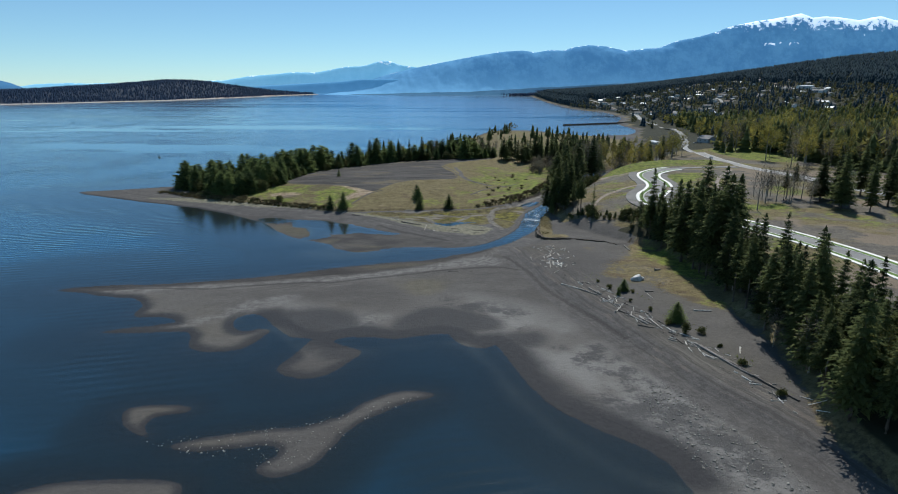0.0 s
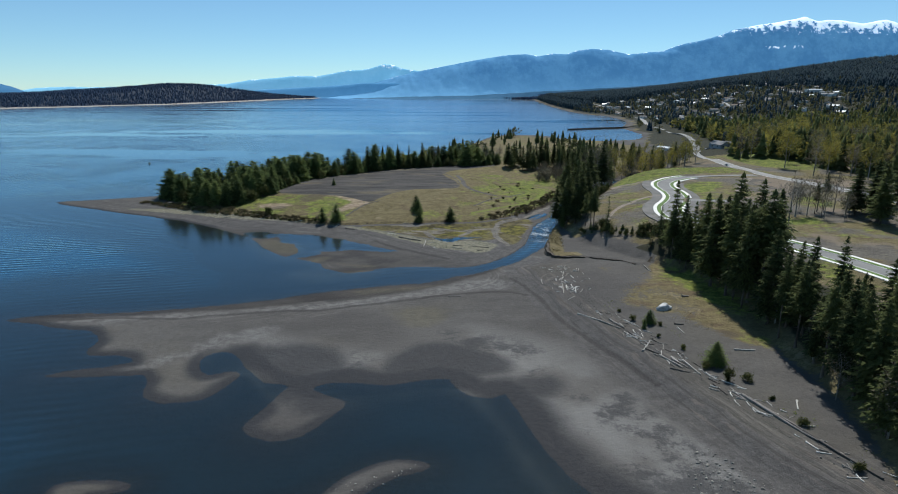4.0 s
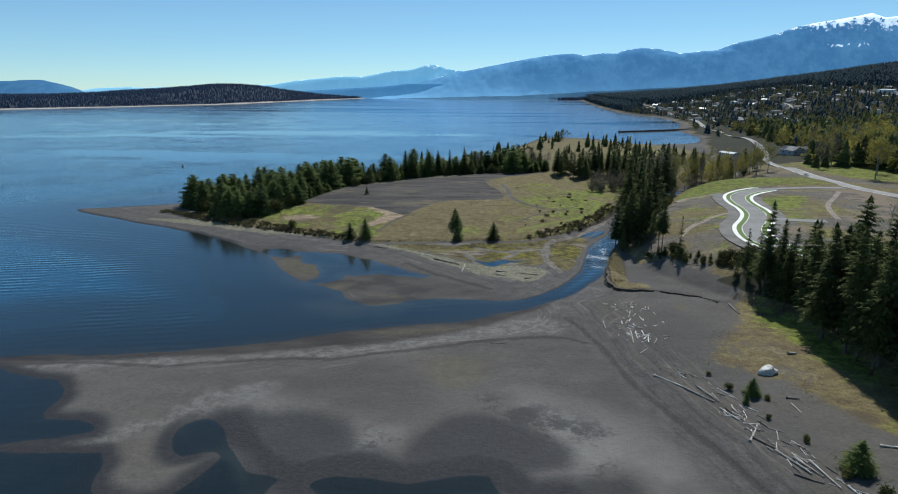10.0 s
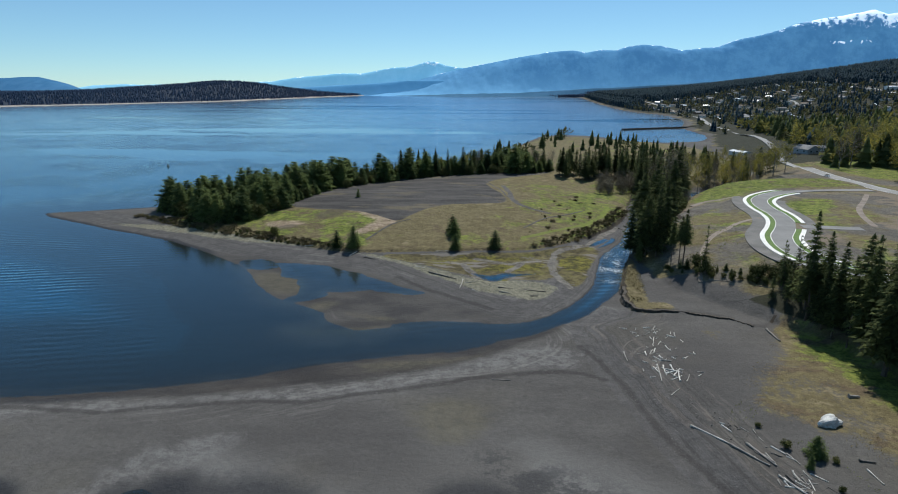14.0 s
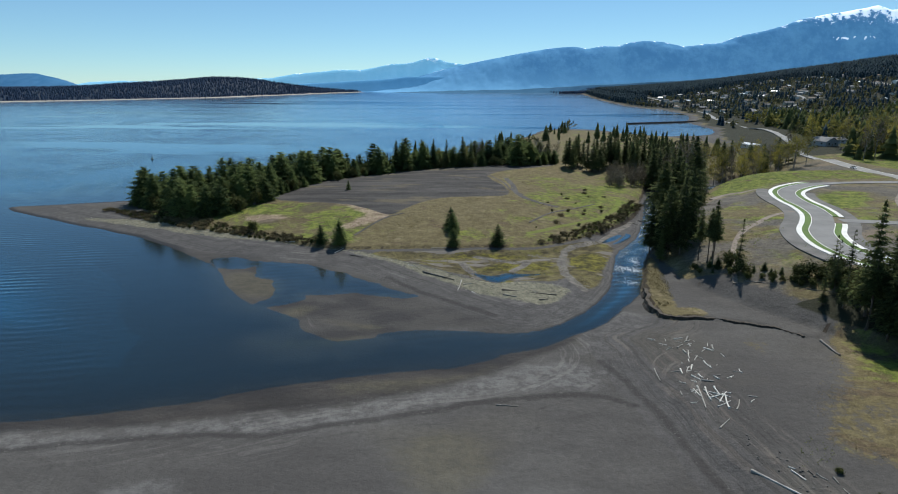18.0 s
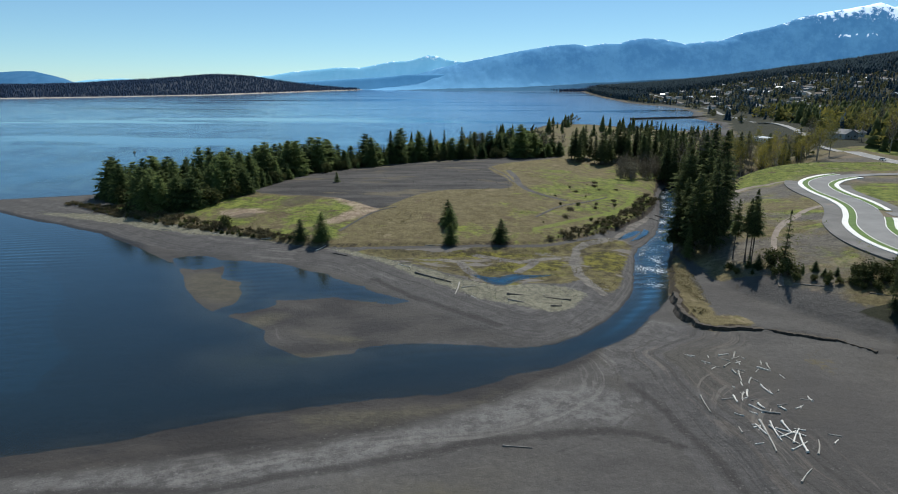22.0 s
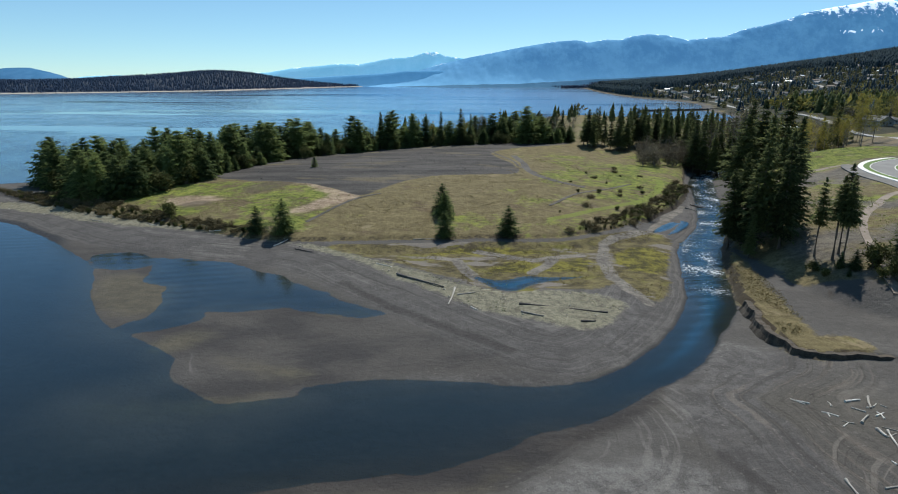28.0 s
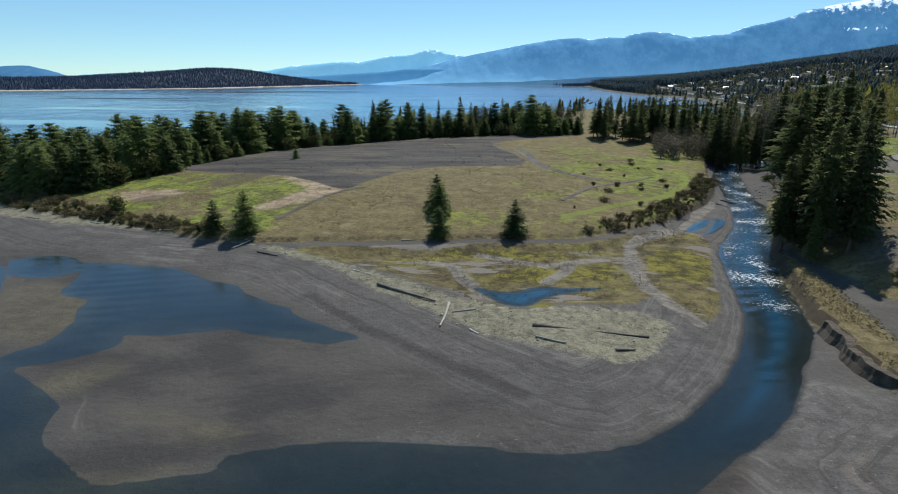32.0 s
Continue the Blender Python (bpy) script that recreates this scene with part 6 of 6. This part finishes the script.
HEAP = [(44.9, 231, 43.7, 222.6), (43.8, 215.6, 46.5, 218.3), (46.2, 228.5, 49.5, 226), (45.5, 226, 48.8, 227.5), (47, 224.5, 49.6, 228.2), (46, 222.8, 49, 224.6), (47.8, 222, 48.9, 226.8), (49, 221.5, 50.8, 225), (45.6, 229.2, 47.6, 224)]
for row in FIELD + HEAP:
    lay_log(*row, 0.15 + 0.10 * log_rng.random(), "bleached driftwood log on the dark sand", "driftwood field by the river")
STRAND = [(44.4, 203.9, 49.4, 196.7), (49.4, 196.7, 53.6, 189.5), (52.5, 196.2, 54.9, 190.3), (53.2, 185.7, 53.1, 184.1), (54.4, 186, 56.3, 181.6), (55.2, 186.8, 56, 183.4), (56.8, 188, 56.7, 185.1), (58.3, 179.7, 58.3, 177.4),
          (55.2, 174.5, 59, 180.1), (56.3, 175.8, 58.8, 171.6), (58.5, 170.9, 61.5, 163.5), (58.7, 164, 62.3, 160.8), (63.1, 167.5, 64.3, 159.3), (60.7, 168.4, 62.7, 163.3), (65.8, 159.8, 66.8, 156.4), (65.2, 154.3, 66.1, 149.3),
          (68, 150.7, 69, 147.4), (69.9, 146.8, 74.4, 133.8), (68.9, 143.4, 70.4, 139.5), (52.3, 196.6, 54.7, 189.4), (53.9, 186.8, 56.3, 182.2)]
for k, row in enumerate(STRAND):
    long = math.hypot(row[2] - row[0], row[3] - row[1])
    lay_log(*row, 0.15 + 0.014 * long + 0.07 * log_rng.random(), "weathered grey drift log along the beach crest" if k % 2 else "bleached drift log along the beach crest", "drift logs on the beach crest", k % 2 == 0)
lay_log(69.2, 148.5, 75.2, 130.0, 0.42, "long dark beached log along the crest", "drift logs on the beach crest", False)
lay_log(74.4, 133.8, 79.5, 118.0, 0.40, "long dark beached log along the crest", "drift logs on the beach crest", False)
for k in range(110):
    t = log_rng.random()
    cx, cy = np.interp(t, [0, 0.2, 0.5, 0.75, 1], [50, 56, 61, 69, 79]) + log_rng.uniform(-2.5, 4.5), np.interp(t, [0, 0.2, 0.5, 0.75, 1], [204, 186, 168, 146, 112])
    w, l = log_rng.gauss(-1.1, 0.5), log_rng.uniform(0.9, 3.4)
    dx, dy = math.cos(w) * l / 2, math.sin(w) * l / 2
    lay_log(cx - dx, cy - dy, cx + dx, cy + dy, 0.10 + 0.10 * log_rng.random(), "short bleached drift branch among the beach logs", "drift branches", log_rng.random() < 0.7)
for k in range(44):
    cx, cy = log_rng.uniform(41, 57), log_rng.uniform(224, 257)
    w, l = log_rng.uniform(0, 3.1), log_rng.uniform(0.7, 2.2)
    dx, dy = math.cos(w) * l / 2, math.sin(w) * l / 2
    lay_log(cx - dx, cy - dy, cx + dx, cy + dy, 0.08 + 0.08 * log_rng.random(), "short bleached drift branch on dark sand", "drift branches")
for x0, y0, x1, y1, r, pale in ((-18.2, 306.6, -7.6, 298.4, 0.30, False), (-5.3, 297.5, -6.2, 289.8, 0.26, True), (7.1, 288.7, 23.2, 287.4, 0.30, False), (7.3, 285.4, 11.2, 283.1, 0.2, False), (17.6, 282.5, 20.3, 283.1, 0.22, False),
                                (-53, 328.6, -50.5, 332.5, 0.24, True), (-17.9, 335, -12.3, 335.8, 0.18, True), (-46.7, 326.4, -41.7, 324, 0.2, False), (-4.6, 294.3, -1.1, 294.9, 0.16, True), (-1.9, 288.5, -0.6, 287, 0.15, True),
                                (-75, 340.5, -71, 339, 0.16, True), (-96, 347.5, -92.5, 346, 0.16, True), (-118, 355, -113, 352.5, 0.18, True), (-24, 314, -20, 311, 0.15, True), (83.1, 257.1, 83, 248.6, 0.36, False),
                                (78.6, 172.2, 83.9, 171.5, 0.34, True), (81.3, 214.4, 83.5, 214.2, 0.5, False), (69.8, 190.8, 72.4, 190.2, 0.3, False), (69.7, 188.3, 70, 184, 0.2, True), (79.7, 145.2, 78, 141.7, 0.25, True),
                                (4, 224.5, 8.5, 224.2, 0.16, False), (74, 398, 82, 393, 0.3, False), (70, 391, 75, 388, 0.3, False), (78, 290, 84, 285.5, 0.15, False), (90, 279.5, 96, 275, 0.15, False)):
    lay_log(x0, y0, x1, y1, r, "pale driftwood log on shingle" if pale else "dark weathered log on the shore", "stranded logs", pale)

stone_rng = np.random.default_rng(9)


def stones(name, outline, count, low, high, material, label, seed):
    p = np.array(outline, float)
    (x0, y0), (x1, y1) = p.min(0), p.max(0)
    x, y = x0 + (x1 - x0) * stone_rng.random(count), y0 + (y1 - y0) * stone_rng.random(count)
    ok = inside(x, y, outline) > 0
    x, y = x[ok], y[ok]
    rng = random.Random(seed)
    shapes = []
    for _ in range(5):
        bm = stone_mesh(rng, 0.6 + 0.2 * rng.random(), 0.5, 0.42, 1, 0.3)
        bm.verts.ensure_lookup_table()
        shapes.append((np.array([v.co[:] for v in bm.verts]), np.array([[v.index for v in f.verts] for f in bm.faces])))
        bm.free()
    return mass(name, shapes, x, y, height(x, y) + 0.05, low + (high - low) * stone_rng.random(len(x)) ** 3, material, label, seed, "stones")


stones("beach_stones", [(48, 128), (55, 132), (63, 112), (67, 96), (68, 70), (52, 70), (50, 95), (46, 112)], 1500, 0.12, 0.55, COBBLE, "scattered brown stones on the lower beach", 41)
stones("bar_stones", [(-60, 109), (-40, 113), (-20, 120), (-3, 128), (-12, 119), (-25, 101), (-34, 100)], 700, 0.12, 0.4, COBBLE, "fine shingle on the sand bar", 42)
stones("river_stones", [(44, 312), (58, 345), (70, 372), (80, 395), (88, 420), (94, 418), (84, 390), (72, 358), (58, 318), (52, 300)], 420, 0.25, 0.9, COBBLE, "wet stones in the river riffle", 43)
stones("gravel_bar_stones", [(80, 388), (90, 400), (104, 432), (94, 432), (86, 405)], 300, 0.2, 0.8, COBBLE, "stones on the river's gravel bar", 44)
stones("spit_stones", RIDGE, 1800, 0.15, 0.5, COBBLE, "grey shingle along the spit's ridge", 45)

TUFT = [clumps(random.Random(k), 9) for k in range(5)]
PALE_TUFT = foliage("pale beach plants", (0.12, 0.125, 0.065), (0.30, 0.30, 0.19), spread=0.0, through=0.1)
STRAW_TUFT = foliage("dry grass", (0.12, 0.10, 0.045), (0.28, 0.23, 0.12), spread=0.0, through=0.1)
MARSH_TUFT = foliage("marsh plants", (0.065, 0.055, 0.024), (0.18, 0.155, 0.05), spread=0.0, through=0.1)
FIELD_TUFT = foliage("field grass", (0.07, 0.095, 0.02), (0.18, 0.20, 0.05), spread=0.0, through=0.1)


def tufts(name, outline, count, low, high, material, label, seed, cover=-0.1):
    p = np.array(outline, float)
    (x0, y0), (x1, y1) = p.min(0), p.max(0)
    x, y = x0 + (x1 - x0) * stone_rng.random(count), y0 + (y1 - y0) * stone_rng.random(count)
    ok = (inside(x, y, outline) > 0.3) & (rough(x, y, 7, seed) > cover)
    x, y = x[ok], y[ok]
    return mass(name, TUFT, x, y, height(x, y) - 0.12, low + (high - low) * stone_rng.random(len(x)), material, label, seed, "plants")


tufts("ridge_plants", RIDGE, 19000, 0.3, 0.8, PALE_TUFT, "pale low plants on the shingle ridge", 51, 0.10)
tufts("hill_grass", [(-46, 336), (3, 341), (30, 350), (60, 386), (70, 420), (30, 470), (14, 440), (0, 412), (-32, 384), (-40, 368)], 11000, 0.3, 0.9, STRAW_TUFT, "dry straw grass on the hill slope", 52, 0.0)
tufts("marsh_plants", MARSH, 9000, 0.3, 0.7, MARSH_TUFT, "brown and yellow salt marsh plants", 53, 0.0)
tufts("terrace_grass", [(51, 272), (58, 273), (57, 285), (60, 305), (61, 325), (57, 320), (53, 303), (50, 282)], 2600, 0.4, 0.9, STRAW_TUFT, "dry grass on the river terrace", 54)
tufts("flat_grass", GREEN_FLAT, 3600, 0.3, 0.6, STRAW_TUFT, "green and brown turf above the beach", 55, 0.0)
tufts("meadow_grass", MEADOW, 5000, 0.3, 0.7, FIELD_TUFT, "bright green grass on the hill foot", 56, 0.0)


DARK_TUFT = foliage("rank dark grass", (0.035, 0.036, 0.014), (0.10, 0.095, 0.035), spread=0.0, through=0.1)
tufts("hill_tussocks", [(-46, 336), (3, 341), (30, 350), (60, 386), (84, 440), (90, 480), (30, 510), (14, 440), (0, 412), (-32, 384), (-40, 368)], 2600, 0.25, 0.6, DARK_TUFT, "rank dark tussocks on the hill slope", 57, 0.03)
tufts("meadow_tussocks", MEADOW, 1600, 0.3, 0.7, DARK_TUFT, "rank dark tussocks in the meadow", 58, 0.06)
tufts("clearing_weeds", [(76, 300), (84, 292), (104, 300), (112, 340), (108, 380), (120, 420), (104, 400), (90, 370), (84, 340)], 3000, 0.3, 0.9, FIELD_TUFT, "green weeds on the cleared ground", 59, 0.04)
tufts("field_grass", FIELD_GREEN, 5000, 0.3, 0.7, FIELD_TUFT, "bright green grass of the field", 60, -0.05)
tufts("crest_weeds", [(50, 210), (58, 190), (64, 170), (72, 145), (80, 118), (85, 122), (78, 150), (72, 172), (66, 192), (58, 212)], 2600, 0.25, 0.8, FIELD_TUFT, "weeds among the driftwood on the crest", 61, 0.05)
stones("shore_stones", [(44, 212), (52, 190), (60, 165), (66, 146), (74, 120), (79, 120), (70, 150), (62, 178), (54, 200), (48, 214)], 1500, 0.12, 0.45, COBBLE, "grey stones along the beach crest", 46)
stones("plateau_stones", PLATEAU, 2200, 0.12, 0.5, COBBLE, "loose gravel lumps on the plateau", 47)


# ---------------------------------------------------------------- houses, breakwater
def shade(name, colour, rough_=0.8):
    return plain(name, tuple(0.8 * c for c in colour), colour, 0.5, rough_)


WALLS = [shade("white siding", (0.72, 0.72, 0.70)), shade("beige siding", (0.50, 0.44, 0.36)), shade("grey siding", (0.36, 0.37, 0.38)), shade("blue grey siding", (0.26, 0.31, 0.36)), shade("brown siding", (0.22, 0.16, 0.11))]
ROOFS = [shade("charcoal shingles", (0.085, 0.085, 0.09)), shade("grey shingles", (0.20, 0.20, 0.205)), shade("brown shingles", (0.15, 0.115, 0.09)), shade("pale metal roof", (0.62, 0.64, 0.66), 0.4)]
GLASS = plain("dark window glass", (0.02, 0.025, 0.03), (0.04, 0.05, 0.06), 0.5, 0.12, specular=0.8)
WOOD_DOOR = shade("painted door", (0.30, 0.20, 0.15))


def slab(x0, x1, y0, y1, z0, z1):
    v = [(x, y, z) for z in (z0, z1) for x, y in ((x0, y0), (x1, y0), (x1, y1), (x0, y1))]
    return v, [(3, 2, 1, 0), (4, 5, 6, 7), (0, 1, 5, 4), (1, 2, 6, 5), (2, 3, 7, 6), (3, 0, 4, 7)]


def house(x, y, turn, w, l, tall, pitch, wall, roof, label, group):
    z = ground_at(x, y)
    ob = root("house", pose(x, y, z - 0.4, 0, 0, turn), label, "house", group)
    rise_ = w / 2 * pitch
    verts = [(-w / 2, -l / 2, 0), (w / 2, -l / 2, 0), (w / 2, l / 2, 0), (-w / 2, l / 2, 0), (-w / 2, -l / 2, tall), (w / 2, -l / 2, tall), (w / 2, l / 2, tall), (-w / 2, l / 2, tall), (0, -l / 2, tall + rise_), (0, l / 2, tall + rise_)]
    part("wall", (verts, [(0, 1, 5, 8, 4), (2, 3, 7, 9, 6), (1, 2, 6, 5), (3, 0, 4, 7), (3, 2, 1, 0)]), WALLS[wall], ob)
    e, o = 0.5, 0.6
    for s in (-1, 1):
        a = [(s * (w / 2 + e), -l / 2 - o, tall - e * pitch + 0.05), (0, -l / 2 - o, tall + rise_ + 0.05), (0, l / 2 + o, tall + rise_ + 0.05), (s * (w / 2 + e), l / 2 + o, tall - e * pitch + 0.05)]
        b = [(p[0], p[1], p[2] + 0.22) for p in a]
        part("roof", (a + b, [(0, 1, 2, 3), (7, 6, 5, 4), (0, 4, 5, 1), (1, 5, 6, 2), (2, 6, 7, 3), (3, 7, 4, 0)]), ROOFS[roof], ob)
    for k, (px, py, side) in enumerate(((-w * 0.25, -l / 2, 0), (w * 0.25, -l / 2, 0), (-w / 2, -l * 0.22, 1), (-w / 2, l * 0.22, 1), (w / 2, 0, 1))):
        box = slab(px - 0.8, px + 0.8, py - 0.05, py + 0.05, tall * 0.45, tall * 0.45 + 1.3) if side == 0 else slab(px - 0.05, px + 0.05, py - 0.8, py + 0.8, tall * 0.45, tall * 0.45 + 1.3)
        part("window", box, GLASS, ob)
    part("door", slab(-0.5, 0.5, -l / 2 - 0.06, -l / 2 + 0.06, 0.4, 2.5), WOOD_DOOR, ob)
    part("chimney", slab(w * 0.14, w * 0.14 + 0.7, l * 0.2, l * 0.2 + 0.7, tall, tall + rise_ + 0.9), ROOFS[2], ob)
    return ob


house(300, 668, 18, 13, 17, 4.6, 0.5, 2, 1, "grey house with a pale shingle roof beside the road", "houses by the main road")
house(322, 690, 100, 10, 14, 3.6, 0.4, 0, 1, "white bungalow beside the main road", "houses by the main road")
house(345, 655, 30, 10, 15, 3.6, 0.45, 1, 0, "beige house under a dark roof among alders", "houses by the main road")
house(395, 760, 60, 11, 16, 5.0, 0.5, 3, 0, "blue grey house behind the alders", "houses by the main road")
house(268, 735, 15, 9, 22, 4.0, 0.25, 0, 3, "long white shed with a pale metal roof", "houses by the main road")
for k, (x, y) in enumerate(spots):
    wall, roof = house_rng.choice((0, 0, 1, 1, 2, 3, 4)), house_rng.choice((0, 0, 1, 1, 2, 3))
    house(x, y, house_rng.uniform(0, 180), house_rng.uniform(10, 13), house_rng.uniform(13, 20), house_rng.uniform(3.4, 6.2), house_rng.uniform(0.35, 0.55), wall, roof,
          ("white", "beige", "grey", "blue grey", "brown")[wall] + " house with a " + ("charcoal", "grey", "brown", "pale metal")[roof] + " roof on the slope", "houses of the town")
white = house(985, 1640, 100, 16, 42, 7.5, 0.2, 0, 3, "long white building with a pale roof on the hillside", "houses of the town")
for line, w in zip(TOWN_STREETS, (3.5, 3.5, 3.5, 4.0)):
    tagged(ribbon("road_town", smooth_line(line, 10), -w, w, 0.5, 1.5, HIGHWAY), "pale town street between the houses", "road", kind="structure")

pier = root("breakwater", pose(0, 0, 0), "dark timber and rock breakwater in the bay", "breakwater")
PILE_WOOD = shade("tarred timber", (0.06, 0.052, 0.045))
along = np.linspace(0, 1, 30)
for k, t in enumerate(along):
    px, py = 243 + 155 * t, 1166 + 87 * t
    part("pile", tube([(px, py, -2), (px, py, 3.4)], [0.45, 0.4], 6), PILE_WOOD, pier)
part("wall", (lambda v: (v, [(0, 1, 2, 3), (7, 6, 5, 4), (0, 4, 5, 1), (1, 5, 6, 2), (2, 6, 7, 3), (3, 7, 4, 0)]))([(243, 1168.5, -2), (398, 1255.5, -2), (400, 1251, -2), (245, 1164, -2), (243, 1167.5, 2.6), (398, 1254.5, 2.6), (399.5, 1252, 2.6), (244.5, 1165, 2.6)]), PILE_WOOD, pier)
BUOY = shade("dark buoy", (0.10, 0.12, 0.10))
buoy = root("channel_buoy", pose(-280, 620, 0), "small dark channel buoy on the water", "buoy")
part("float", tube([(0, 0, -0.5), (0, 0, 0.2), (0, 0, 0.9)], [1.1, 1.3, 0.6], 10), BUOY, buoy)
part("mast", tube([(0, 0, 0.8), (0, 0, 3.4)], [0.35, 0.2], 6), BUOY, buoy)


# ---------------------------------------------------------------- parked cars by the main road
RUBBER = shade("tyre rubber", (0.03, 0.03, 0.03))


def car(x, y, turn, colour, label):
    ob = root("car", pose(x, y, ground_at(x, y) + 0.09, 0, 0, turn), label, "car", "cars by the main road")
    body = [(-2.2, 0.45), (-2.15, 0.85), (-1.2, 0.95), (1.95, 0.95), (2.2, 0.8), (2.2, 0.4)]
    part("body", ([(px, s, pz) for s in (-0.9, 0.9) for px, pz in body], [tuple(range(6)), tuple(range(11, 5, -1))] + [(k, k + 6, (k + 1) % 6 + 6, (k + 1) % 6) for k in range(6)]), colour, ob)
    cabin = [(-1.1, 0.95), (-0.5, 1.48), (1.1, 1.48), (1.75, 0.95)]
    part("cabin", ([(px, s * (1 if pz < 1 else 0.85), pz) for s in (-0.8, 0.8) for px, pz in cabin], [(0, 1, 2, 3), (7, 6, 5, 4)] + [(k, k + 4, (k + 1) % 4 + 4, (k + 1) % 4) for k in range(4)]), GLASS, ob)
    for px in (-1.35, 1.35):
        for s in (-0.85, 0.85):
            part("wheel", tube([(px, s - 0.1, 0.34), (px, s + 0.1, 0.34)], [0.34, 0.34], 10), RUBBER, ob)
    return ob


car(231.5, 505, 88, shade("white car paint", (0.75, 0.75, 0.74), 0.3), "white car on the main road")
car(287, 655, 30, shade("dark car paint", (0.06, 0.07, 0.09), 0.3), "dark car parked beside the grey house")
car(283, 660, 30, shade("silver car paint", (0.45, 0.46, 0.47), 0.3), "silver car parked beside the grey house")
